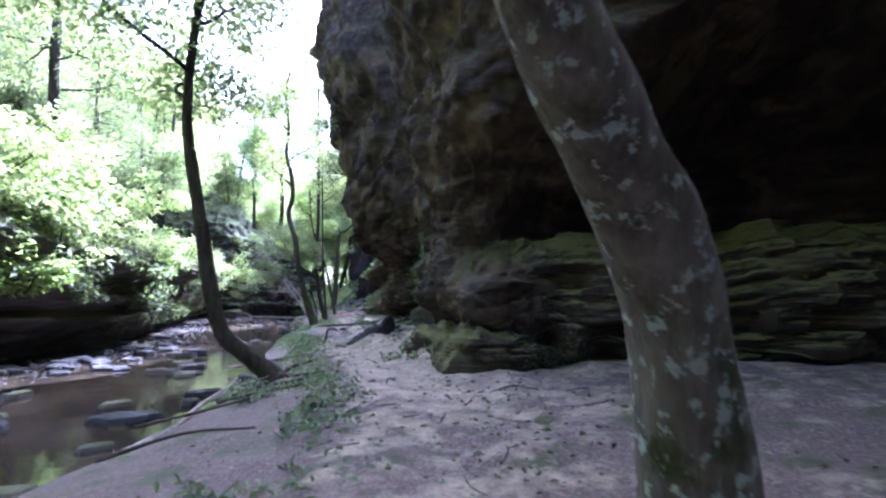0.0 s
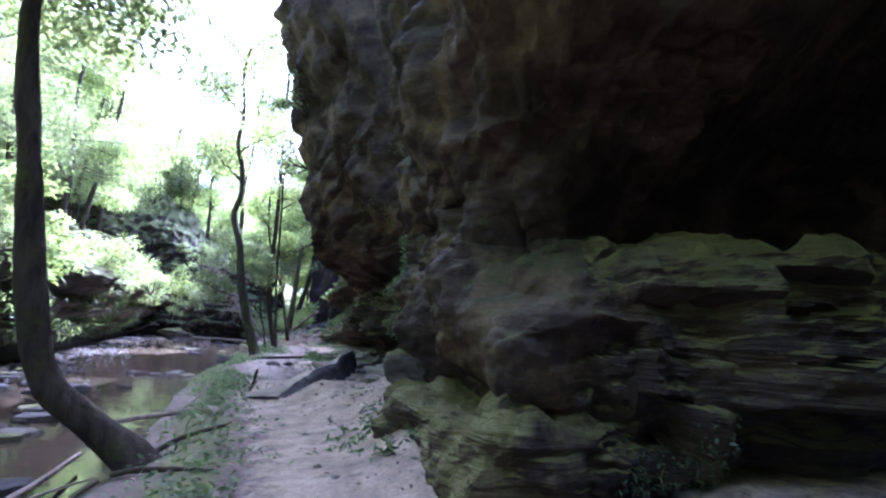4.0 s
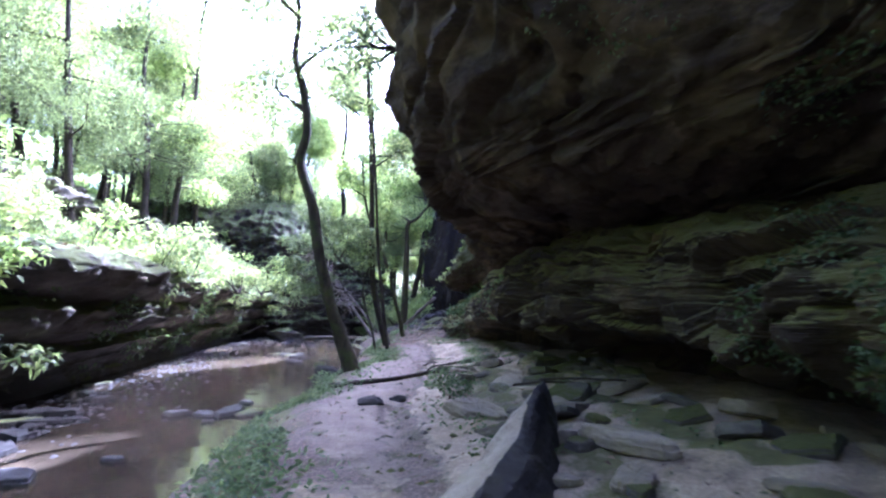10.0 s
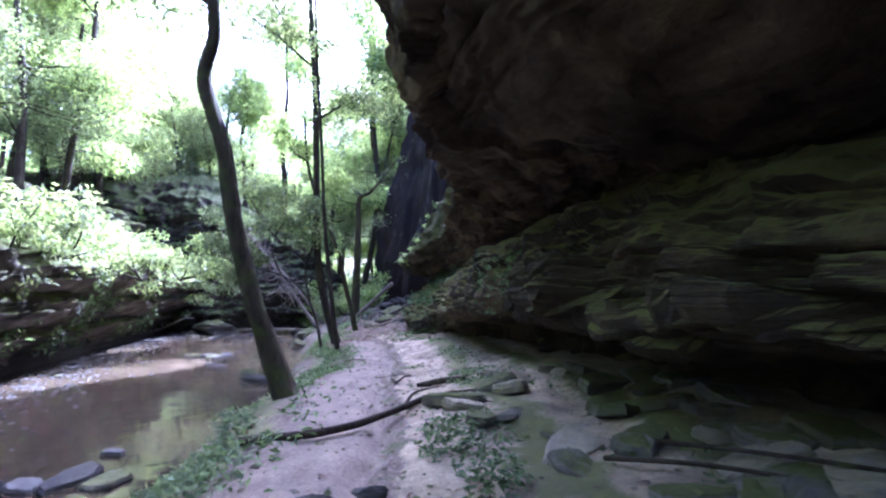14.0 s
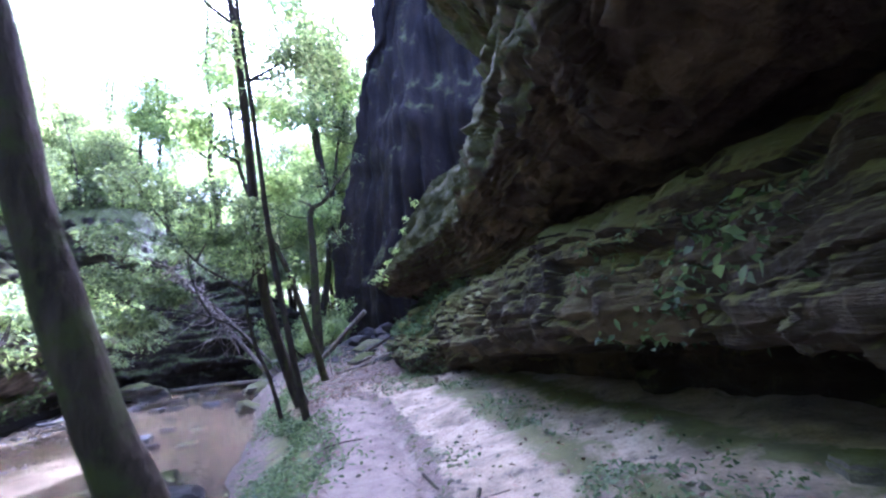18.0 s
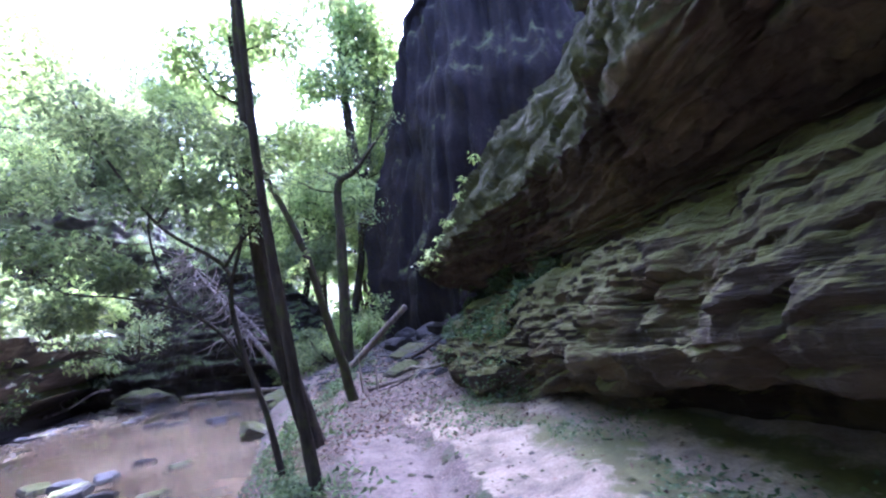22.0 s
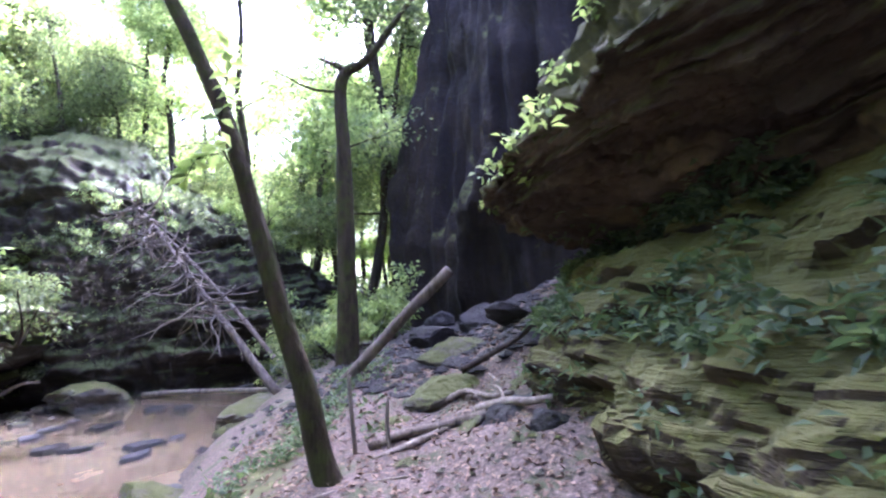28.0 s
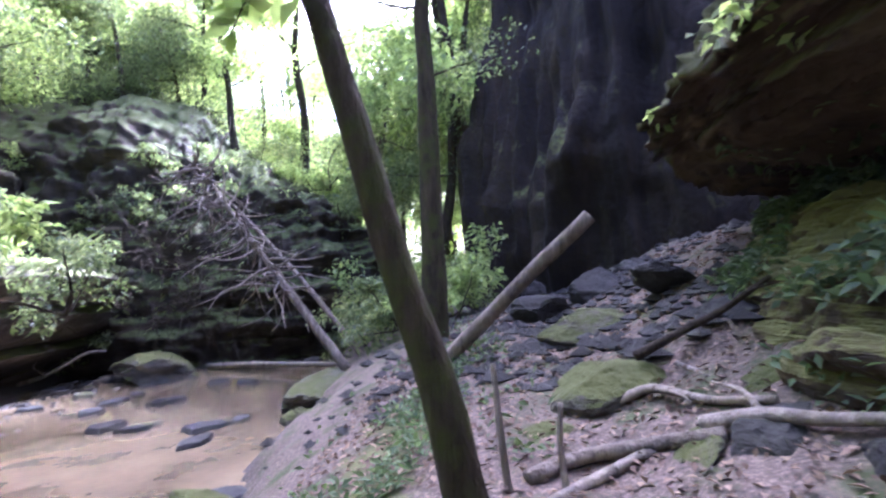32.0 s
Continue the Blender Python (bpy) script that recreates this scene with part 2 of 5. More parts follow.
def bark_material(name, dark, light, lichen=0.0, moss=0.0):
    m, n, l, b = nodes(name)
    tc = n.new("ShaderNodeNewGeometry").outputs["Position"]
    v = noise_node(n, l, 9, 6, 0.65, tc, (1, 1, 0.18))
    c = ramp(n, l, v.outputs[0], [(0.3, dark), (0.7, light)])
    if moss:
        mm = noise_node(n, l, 4, 5, 0.6)
        c = mix(n, l, ramp(n, l, mm.outputs[0], [(0.62 - 0.25 * moss, (0, 0, 0)), (0.75 - 0.2 * moss, (1, 1, 1))]), c, (0.05, 0.055, 0.017))
    if lichen:
        lm = noise_node(n, l, 13, 4, 0.55)
        edge = noise_node(n, l, 40, 3, 0.6)
        f = maths(n, l, "ADD", lm.outputs[0], maths(n, l, "MULTIPLY", maths(n, l, "SUBTRACT", edge.outputs[0], 0.5), 0.26))
        c = mix(n, l, ramp(n, l, f, [(0.62 - 0.05 * lichen, (0, 0, 0)), (0.69 - 0.05 * lichen, (1, 1, 1))]), c, (0.33, 0.36, 0.29))
    l.new(c, b.inputs["Base Color"])
    b.inputs["Roughness"].default_value = 0.92
    b.inputs["Specular IOR Level"].default_value = 0.12
    plates = noise_node(n, l, 26, 4, 0.6, tc, (1, 1, 0.35))
    bump(n, l, b, maths(n, l, "ADD", v.outputs[0], maths(n, l, "MULTIPLY", plates.outputs[0], 0.5)), 1.0, 0.05)
    return m


def leaf_material(name, dark, light, glow=0.5, rough=0.45):
    """Leaf that lets some light through, each leaf its own tint."""
    m, n, l, b = nodes(name)
    g = n.new("ShaderNodeNewGeometry")
    c = ramp(n, l, g.outputs["Random Per Island"], [(0.0, dark), (0.6, tuple((p + q) / 2 for p, q in zip(dark, light))), (1.0, light)])
    l.new(c, b.inputs["Base Color"])
    b.inputs["Roughness"].default_value = rough + 0.15
    b.inputs["Specular IOR Level"].default_value = 0.3
    t = n.new("ShaderNodeBsdfTranslucent")
    br = n.new("ShaderNodeVectorMath")
    br.operation = "SCALE"
    br.inputs[3].default_value = 1.9
    l.new(mix(n, l, 1.0, c, (0.96, 1.0, 0.5), "MULTIPLY"), br.inputs[0])
    l.new(br.outputs[0], t.inputs[0])
    s = n.new("ShaderNodeMixShader")
    s.inputs[0].default_value = glow
    l.new(b.outputs[0], s.inputs[1])
    l.new(t.outputs[0], s.inputs[2])
    l.new(s.outputs[0], n["Material Output"].inputs[0])
    return m


CLIFF = rock_material("cliff_rock", (0.032, 0.024, 0.016), (0.105, 0.08, 0.05), (0.235, 0.19, 0.12), 0.4, 0.0, True, (0.046, 0.047, 0.015), ochre=0.3)
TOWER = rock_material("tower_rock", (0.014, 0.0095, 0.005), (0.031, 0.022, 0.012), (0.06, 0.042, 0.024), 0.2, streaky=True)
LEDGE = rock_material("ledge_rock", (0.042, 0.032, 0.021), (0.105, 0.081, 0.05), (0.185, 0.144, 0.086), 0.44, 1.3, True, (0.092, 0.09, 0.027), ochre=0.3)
FARROCK = rock_material("far_rock", (0.045, 0.039, 0.031), (0.15, 0.132, 0.1), (0.36, 0.325, 0.255), 0.6, 1.0, False, (0.078, 0.088, 0.026))
# Dark rock, painted darker still to carry the shade on the wall.
OUTCROP = rock_material("outcrop_rock_with_shade", (0.026, 0.021, 0.015), (0.078, 0.064, 0.045), (0.17, 0.14, 0.1), 0.6, 1.0, False, (0.05, 0.06, 0.018))
BOULDER = rock_material("boulder_rock", (0.08, 0.074, 0.06), (0.2, 0.185, 0.15), (0.36, 0.335, 0.275), 0.02)
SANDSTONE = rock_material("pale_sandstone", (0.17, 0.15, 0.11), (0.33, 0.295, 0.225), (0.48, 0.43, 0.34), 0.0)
STONE = rock_material("wet_stone", (0.03, 0.029, 0.028), (0.085, 0.082, 0.078), (0.17, 0.165, 0.155), 0.0)
MOSSROCK = rock_material("mossy_boulder_rock", (0.075, 0.068, 0.055), (0.17, 0.157, 0.128), (0.32, 0.3, 0.25), 0.5)
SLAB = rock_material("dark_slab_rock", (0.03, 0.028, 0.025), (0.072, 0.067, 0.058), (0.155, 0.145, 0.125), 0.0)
BARK = bark_material("grey_brown_bark", (0.016, 0.012, 0.009), (0.062, 0.049, 0.034), 0.0, 0.3)
BARK_LICHEN = bark_material("lichen_bark", (0.06, 0.052, 0.036), (0.2, 0.172, 0.125), 1.0, 0.2)
BARK_MOSS = bark_material("mossy_bark", (0.02, 0.016, 0.01), (0.07, 0.056, 0.034), 0.0, 0.6)
DEADWOOD = bark_material("bleached_wood", (0.12, 0.097, 0.073), (0.33, 0.28, 0.22))
LOGWOOD = bark_material("weathered_log", (0.055, 0.043, 0.033), (0.24, 0.2, 0.155))
LEAF_BIG = leaf_material("broad_leaf", (0.072, 0.09, 0.05), (0.212, 0.235, 0.135), 0.58)
LEAF_DARK = leaf_material("evergreen_leaf", (0.046, 0.062, 0.038), (0.138, 0.16, 0.09), 0.52, 0.35)
LEAF_FERN = leaf_material("fern_leaf", (0.048, 0.074, 0.042), (0.125, 0.16, 0.085), 0.4)
# Yellow-green leaf with sunlight put into its colour.
LEAF_BRIGHT = leaf_material("painted_sunlit_leaf", (0.1, 0.134, 0.062), (0.26, 0.305, 0.15), 0.6)
LEAF_DEAD = leaf_material("fallen_leaf", (0.07, 0.045, 0.03), (0.26, 0.182, 0.125), 0.05, 0.75)


def ground_material():
    """Sand and silt trail, leaf litter, mossy grass towards the bank, wooded soil further off."""
    m, n, l, b = nodes("trail_ground")
    a = n.new("ShaderNodeAttribute")
    a.attribute_name = "zones"
    sep = n.new("ShaderNodeSeparateColor")
    l.new(a.outputs[0], sep.inputs[0])
    f1 = noise_node(n, l, 2.2, 7, 0.65)
    f2 = noise_node(n, l, 28, 6, 0.7)
    f3 = noise_node(n, l, 2.6, 7, 0.68)
    sand = ramp(n, l, f1.outputs[0], [(0.3, (0.12, 0.092, 0.06)), (0.5, (0.25, 0.2, 0.132)), (0.72, (0.38, 0.315, 0.215))])
    sand = mix(n, l, 0.5, sand, ramp(n, l, f2.outputs[0], [(0.3, (0.2, 0.2, 0.2)), (0.7, (0.75, 0.75, 0.75))]), "OVERLAY")
    path = ramp(n, l, f1.outputs[0], [(0.3, (0.105, 0.083, 0.063)), (0.7, (0.21, 0.172, 0.132))])
    path = mix(n, l, 0.5, path, ramp(n, l, f2.outputs[0], [(0.35, (0.2, 0.18, 0.16)), (0.65, (0.75, 0.72, 0.7))]), "OVERLAY")
    moss = ramp(n, l, f3.outputs[0], [(0.3, (0.042, 0.045, 0.016)), (0.7, (0.125, 0.125, 0.042))])
    litter = ramp(n, l, f2.outputs[0], [(0.3, (0.035, 0.03, 0.025)), (0.5, (0.1, 0.075, 0.056)), (0.72, (0.25, 0.185, 0.14))])
    litter = mix(n, l, ramp(n, l, f1.outputs[0], [(0.5, (0, 0, 0)), (0.65, (1, 1, 1))]), litter, (0.05, 0.06, 0.02))
    brk = maths(n, l, "MULTIPLY", maths(n, l, "SUBTRACT", f3.outputs[0], 0.5), 1.4)
    def zone(k):
        return ramp(n, l, maths(n, l, "ADD", sep.outputs[k], brk), [(0.4, (0, 0, 0)), (0.6, (1, 1, 1))])
    c = mix(n, l, zone(0), litter, sand)
    c = mix(n, l, zone(1), c, path)
    c = mix(n, l, zone(2), c, moss)
    c = mix(n, l, a.outputs["Alpha"], c, ramp(n, l, f2.outputs[0], [(0.3, (0.03, 0.026, 0.022)), (0.7, (0.1, 0.088, 0.072))]))
    l.new(c, b.inputs["Base Color"])
    b.inputs["Roughness"].default_value = 0.85
    b.inputs["Specular IOR Level"].default_value = 0.25
    h = maths(n, l, "ADD", f1.outputs[0], maths(n, l, "MULTIPLY", f2.outputs[0], 0.4))
    bump(n, l, b, h, 0.7, 0.05)
    return m


def water_material():
    m, n, l, b = nodes("silty_creek_water")
    w = noise_node(n, l, 0.5, 4)
    c = ramp(n, l, w.outputs[0], [(0.35, (0.018, 0.014, 0.009)), (0.65, (0.048, 0.037, 0.023))])
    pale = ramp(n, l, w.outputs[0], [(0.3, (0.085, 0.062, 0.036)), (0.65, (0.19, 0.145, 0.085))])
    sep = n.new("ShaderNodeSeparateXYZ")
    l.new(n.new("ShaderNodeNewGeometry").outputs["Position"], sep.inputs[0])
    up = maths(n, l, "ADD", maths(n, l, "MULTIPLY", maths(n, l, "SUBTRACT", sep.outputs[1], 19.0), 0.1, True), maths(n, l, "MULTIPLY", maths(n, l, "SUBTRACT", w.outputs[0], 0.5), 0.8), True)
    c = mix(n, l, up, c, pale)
    l.new(c, b.inputs["Base Color"])
    b.inputs["Roughness"].default_value = 0.06
    b.inputs["IOR"].default_value = 1.33
    r = noise_node(n, l, 1.6, 2, 0.4)
    bump(n, l, b, r.outputs[0], 0.22, 0.05)
    return m


GROUND = ground_material()
WATER = water_material()

# ---- plan ----
TRAIL = [(-30, 2.5), (-8, 1.1), (-4.6, 0.5), (-0.75, 0.14), (2.15, -0.6), (4.2, -1.4), (6.2, -2.5), (8, -3.0), (12, -4.7), (14.2, -5.0), (16.3, -5.6), (18.5, -6.0), (20.7, -6.3), (24.3, -7.4), (26, -8.3), (32, -9.0), (45, -9.6)]
TRAIL_Z = [(-30, -0.25), (-8, -0.22), (-4, -0.15), (0, 0.0), (6, -0.08), (12, 0.05), (16, 0.1), (20.7, -0.15), (24.3, 0.0), (27, 0.08), (29, 0.25), (31, 0.55), (35, 0.9), (45, 1.2)]
BANK_R = [(-60, -6), (-20, -3.8), (-0.7, -3.2), (4, -3.8), (7, -4.8), (9.5, -5.9), (14.3, -7.4), (22.5, -9.3), (26.7, -10.5), (31.7, -12.7), (36.5, -14.2), (45, -18), (60, -27), (90, -46)]
BANK_L = [(-60, -12), (-20, -11.5), (6, -12), (15, -14.5), (19, -16.6), (24.9, -19.5), (30, -21.8), (38, -25), (51, -30), (60, -36), (90, -56)]
WATER_Z = -0.75
# The knot at y -34 is an unseen extension, added to darken the alcove.
LIP = [(15, -34), (13.5, -9), (9.5, 0.8), (6, 1.6), (2.8, 1.5), (1.0, 1.5), (0.45, 2.7), (0.3, 4.6), (-0.1, 6.2), (0.35, 8.2), (-0.2, 10.2), (-1.6, 12.5), (-2.8, 14.8), (-3.0, 17), (-3.6, 18.8), (-4.2, 20.8), (-4.7, 23), (-5.2, 25), (-6.1, 26.5), (-6.7, 28), (-7.1, 30), (-7.0, 32.5), (-5, 35.5), (-1, 38), (6, 40)]
LIP_CURVE = smooth_curve([(x, y, 0) for x, y in LIP], 2400)[:, :2]


def ground_height(x, y, gap=None):
    """Height of the ground: trail, bank, creek bed, far bank and the slopes."""
    xs, zs = lerp_table(y, TRAIL), lerp_table(y, TRAIL_Z)
    xr, xl = lerp_table(y, BANK_R), lerp_table(y, BANK_L)
    u = x - xs
    p = np.stack([x, y, np.zeros_like(x)], -1)
    big, mid, fine = fbm(p * 0.35, 3, 3), fbm(p * 1.4, 4, 5), fbm(p * 6, 3, 8)
    rise = np.clip(u - 0.5, 0, 3.5) * 0.11 + np.clip(u - 0.4, 0, 3) * np.clip((y - 26.5) / 3, 0, 1) * 0.3
    rise += np.clip(u - 4, 0, 40) * 0.02
    rise += 0.28 * np.exp(-((u - 0.9) / 0.6) ** 2) * np.clip(1 - abs(y - 6.5) / 4, 0, 1)
    rise += 0.62 * np.exp(-((x - 0.25 + 0.1 * (y - 4)) / 0.75) ** 2) * np.clip((y - 1.2) / 1.5, 0, 1) * np.clip((8.2 - y) / 2, 0, 1)
    z = zs + rise + mid * 0.05 * np.clip(np.abs(u) / 0.6, 0.35, 1.4) + fine * 0.012
    # shallow rut beside the tread
    z -= 0.13 * np.exp(-((u - 0.55 - 0.15 * mid) / 0.13) ** 2) * np.clip((y - 9) / 3, 0, 1) * np.clip((26 - y) / 2, 0, 1)
    # bank down to the water
    edge = xr + 0.35 * big + 0.12 * mid
    f = np.clip((x - edge) / np.maximum(xs - 0.6 - edge, 0.4), -1, 1)
    f = np.where(f > 0, np.abs(f) ** 0.55, f)
    bank = WATER_Z + (z - WATER_Z) * np.clip(f, 0, 1)
    z = np.where(x < xs - 0.6, bank, z)
    bed = WATER_Z - 0.3 * np.clip((edge - x) / 0.8, 0, 1) + 0.05 * mid + 0.03
    z = np.where(x < edge, bed, z)
    # gravel bars at the far side
    bar = np.clip(1 - np.abs(x - xl - 1.8) / 1.8, 0, 1) * np.clip(0.15 + 1.1 * fbm(p * 0.25, 2, 31), 0, 1)
    z = np.where(x < edge, z + bar * 0.14, z)
    # far bank: up behind the ledge and on into the wooded slope
    v = xl - x
    far = np.where(v < 2.5, WATER_Z - 0.2 + np.clip(v, 0, 2.5) / 2.5 * 3.8, 2.85 + (v - 2.5) * 0.5 + big * 0.7 + mid * 0.2)
    far = np.minimum(far, 17 + big * 2 + 0.02 * v)
    z = np.where(v > 0, far, z)
    # valley floor closes far ahead
    z += np.clip(y - 58, 0, 70) * 0.26
    if gap is not None:
        z = np.where(gap < -2.5, np.minimum(z, 0.4), z)
    return z


def spaced(parts):
    out = []
    for a, b, step in parts:
        out.append(np.arange(a, b, step))
    return np.concatenate(out + [[parts[-1][1]]])


GX = spaced([(-260, -60, 14), (-60, -30, 2), (-30, -17, 0.5), (-17, -11, 0.22), (-11, 3, 0.09), (3, 12, 0.35), (12, 60, 4), (60, 260, 20)])
GY = spaced([(-160, -30, 12), (-30, -8, 0.8), (-8, 33, 0.09), (33, 50, 0.35), (50, 90, 1.5), (90, 330, 15)])
gx, gy = [a.ravel() for a in np.meshgrid(GX, GY, indexing="ij")]
gz = ground_height(gx, gy)
ground_mesh = make_mesh("ground", np.stack([gx, gy, gz], 1), grid_faces(len(GX), len(GY)), GROUND)
zones = np.zeros((len(gx), 4), np.float32)
gu = gx - lerp_table(gy, TRAIL)
right = np.clip((gu - 0.3) / 0.5, 0, 1) * np.clip((27.5 - gy) / 1.5, 0, 1)
early = np.clip((11 - gy) / 3, 0, 1) * np.clip((gu + 1.5) / 1.1, 0, 1)
zones[:, 0] = np.clip(np.maximum(right, early), 0, 1) * np.clip(0.5 + (gy + 2) / 20, 0.46, 0.7) * np.clip(1.1 - (gx - 0.5) / 8, 0.75, 1) * (gx < 8)
zones[:, 0] -= 0.75 * np.exp(-((gu - 0.58) / 0.2) ** 2) * np.clip((gy - 8) / 3, 0, 1) * np.clip((27 - gy) / 2, 0, 1)
zones[:, 1] = np.clip(1.25 - np.abs(gu) / 0.75, 0, 1) * np.clip((gy - 7) / 4, 0, 1) * np.clip((26.5 - gy) / 2, 0.15, 1)
grn = np.clip(1 - np.abs(gu + 1.35) / 0.8, 0, 1) * np.clip((gy + 2) / 4, 0, 1) * np.clip((33 - gy) / 3, 0, 1) * 0.95
grn = np.maximum(grn, 0.72 * np.clip(1 - np.abs(gu - 2.1) / 0.9, 0, 1) * (gy > 8) * (gy < 27))
grn = np.maximum(grn, 0.8 * np.clip(1 - np.abs(gu - 3.3) / 0.6, 0, 1) * (gy > 9) * (gy < 25))
grn = np.maximum(grn, np.clip((gy - 44) / 6, 0, 1))
zones[:, 2] = grn
zones[:, 3] = np.clip((lerp_table(gy, BANK_R) + 0.3 - gx) / 0.6, 0, 1) * (gx > lerp_table(gy, BANK_L) - 1)
att = ground_mesh.attributes.new("zones", "FLOAT_COLOR", "POINT")
att.data.foreach_set("color", zones.ravel())
tagged(new("ground", ground_mesh), "sandy trail, mossy bank and leaf-littered forest floor", "ground", kind="structure")

wx = spaced([(-70, -30, 4), (-30, -3, 0.5)])
wy = spaced([(-60, 90, 1.0)])
ax, ay = [a.ravel() for a in np.meshgrid(wx, wy, indexing="ij")]
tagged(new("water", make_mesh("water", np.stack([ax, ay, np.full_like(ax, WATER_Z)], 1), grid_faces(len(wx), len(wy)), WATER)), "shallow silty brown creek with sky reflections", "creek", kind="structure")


# ---- the cliff beside the trail ----
def by_knot(u, *table):
    return lerp_table(u, table)


def cliff_surface(nu, nv):
    """Undercut foot, rounded ledge, recess and leaning upper wall, along the foot line, with an unseen roof added on
    top.
    """
    knots = len(LIP) - 1
    dense = np.concatenate([np.linspace(0, 4, int(nu * 0.12), endpoint=False), np.linspace(4, 21.5, int(nu * 0.8), endpoint=False), np.linspace(21.5, knots - 1e-3, int(nu * 0.08))])
    k = np.clip((dense / knots * 2399), 0, 2399)
    cx, cy = np.interp(k, np.arange(2400), LIP_CURVE[:, 0]), np.interp(k, np.arange(2400), LIP_CURVE[:, 1])
    raw = smooth_curve([(x, y, 0) for x, y in LIP], 160)[:, :2]
    tan = np.gradient(raw, axis=0)
    for _ in range(10):
        tan[1:-1] = (tan[:-2] + 2 * tan[1:-1] + tan[2:]) / 4
    tx, ty = np.interp(k / 2399 * 159, np.arange(160), tan[:, 0]), np.interp(k / 2399 * 159, np.arange(160), tan[:, 1])
    ln = np.hypot(tx, ty)
    nx, ny = -ty / ln, tx / ln
    u = dense
    ub = by_knot(u, (0, 0.4), (4, 0.35), (4.6, -0.1), (5.2, -0.4), (7.6, -0.45), (8.3, 0.1), (9, 0.9), (10, 1.9), (11, 2.5), (15, 2.3), (16, 1.3), (17, 0.5), (18, 0.1), (24, 0.1))
    zb = by_knot(u, (0, 0.3), (4, 0.45), (4.6, 0.8), (7.6, 0.75), (8.3, 0.5), (9, 0.95), (10, 1.25), (11, 1.32), (14, 1.32), (15, 1.15), (16, 0.88), (17, 0.6), (18, 0.4), (20, 0.6), (24, 0.8))
    zt = by_knot(u, (0, 2.6), (3, 2.6), (4, 2.3), (5, 2.0), (6, 2.0), (8, 2.2), (10, 2.3), (12, 2.7), (15, 2.6), (16, 2.45), (17, 2.25), (18, 2.2), (19, 2.1), (20, 2.0), (21, 2.1), (24, 2.2))
    rd = by_knot(u, (0, 5), (3, 5), (3.4, 3.6), (4.0, 1.9), (4.6, 0.9), (5.4, 0.05), (6, -0.15), (7, -0.25), (8, -0.2), (8.6, 0.3), (9.3, 1.0), (10, 1.2), (12, 1.5), (16, 1.2), (20, 1.0), (24, 1.0))
    z1 = by_knot(u, (0, 9), (2, 8), (3, 6.6), (4, 4.0), (5, 3.0), (6, 2.9), (9, 3.2), (11, 3.5), (14, 3.4), (16, 3.3), (17, 3.5), (18, 3.3), (19, 3.0), (20, 2.75), (24, 3))
    o1 = by_knot(u, (0, 1), (3, 0.9), (4, 0.5), (5, 0.25), (6, 0.35), (8, 0.45), (8.6, 0.1), (9.3, 0.1), (10, 1.0), (11, 1.6), (12, 1.3), (13, 0.85), (14, 0.4), (15, 0.1), (16, -0.1), (17, -0.35), (18, -0.4), (19, 0.0), (20, 0.45), (21, 0.3), (24, -0.3))
    # Knots 5 to 8 pushed out as an added overhang that shades the bulge.
    o2 = by_knot(u, (0, 3), (3, 2.6), (4, 1.7), (5, 0.7), (6, 0.7), (7, 0.5), (8, 0.5), (8.8, 0.6), (9.4, 1.5), (10, 1.9), (11, 2.1), (11.6, 2.1), (12.3, 0.9), (13, 0.1), (14, -0.4), (15, -0.9), (16, -1.4), (17, -2.0), (18, -2.6), (19, -3.0), (20, -3.1), (24, -2.4))
    o3 = by_knot(u, (0, 4), (3, 3.4), (4, 2.3), (5, 1.6), (6, 1.7), (8, 1.7), (9, 2.4), (10, 3.4), (11, 3.5), (11.6, 3.4), (12.3, 1.2), (13, -0.4), (14, -1.5), (15, -2.5), (16, -3.3), (17, -4.2), (18, -5.0), (19, -5.7), (20, -6.0), (24, -5))
    # Past knot 13 an unseen added roof at z 14 blocks sky and sun.
    o4 = o3 + by_knot(u, (0, 0.3), (11.6, 0.3), (12.3, 0.2), (13, 1.3), (14, 2.3), (15, 3.2), (16, 3.9), (17, 4.4), (18, 4.2), (19, 3.6), (20, 3.2), (24, 2))
    slant = by_knot(u, (0, 0), (10, 0), (12, 0.25), (16, 0.4), (17, 0.7), (18, 1.0), (21, 1.0), (24, 0.5))
    rd = np.maximum(rd, np.where(slant > 0, 0.75 + 0.7 * slant, -1))
    zero = np.zeros_like(u)
    flat = np.clip(rd * 2 + 0.3, 0, 1)
    prof = [(-ub, zero - 0.9), (-ub, zero + 0.2), (-ub * 0.85, zb - 0.25), (-0.22 + zero, zb - 0.06), (zero, zb + 0.22), (-0.05 * flat + 0.25 * (1 - flat) - 0.3 * slant, (zb + zt) / 2), (-0.3 * flat + 0.35 * (1 - flat) - 0.55 * slant, zt - 0.15), (-0.62 * flat + 0.38 * (1 - flat) - 0.7 * slant, zt),
            (-np.where(rd > 0, np.maximum(rd, 0.7 * np.clip(rd * 4, 0, 1)), rd), zt + 0.2), (-np.where(rd > 0, np.maximum(rd * 0.9, 0.5 * np.clip(rd * 4, 0, 1)), rd), zt + 0.5 * (z1 - zt)), (o1 - 0.35, z1 - 0.1), (o1, z1 + 0.25), ((o1 + o2) / 2 + 0.1, (z1 + 6) / 2 + 0.2), (o2, np.maximum(z1 + 1, 6.2)), (o3, np.maximum(z1 + 3, 10) + zero), (o4, 14 + zero), (o4 - 1.3, 17 + zero), (o4 - 9, 19 + zero), (o4 - 30, 20 + zero)]
    po, pz = np.array([p[0] + zero for p in prof]), np.array([p[1] + zero for p in prof])
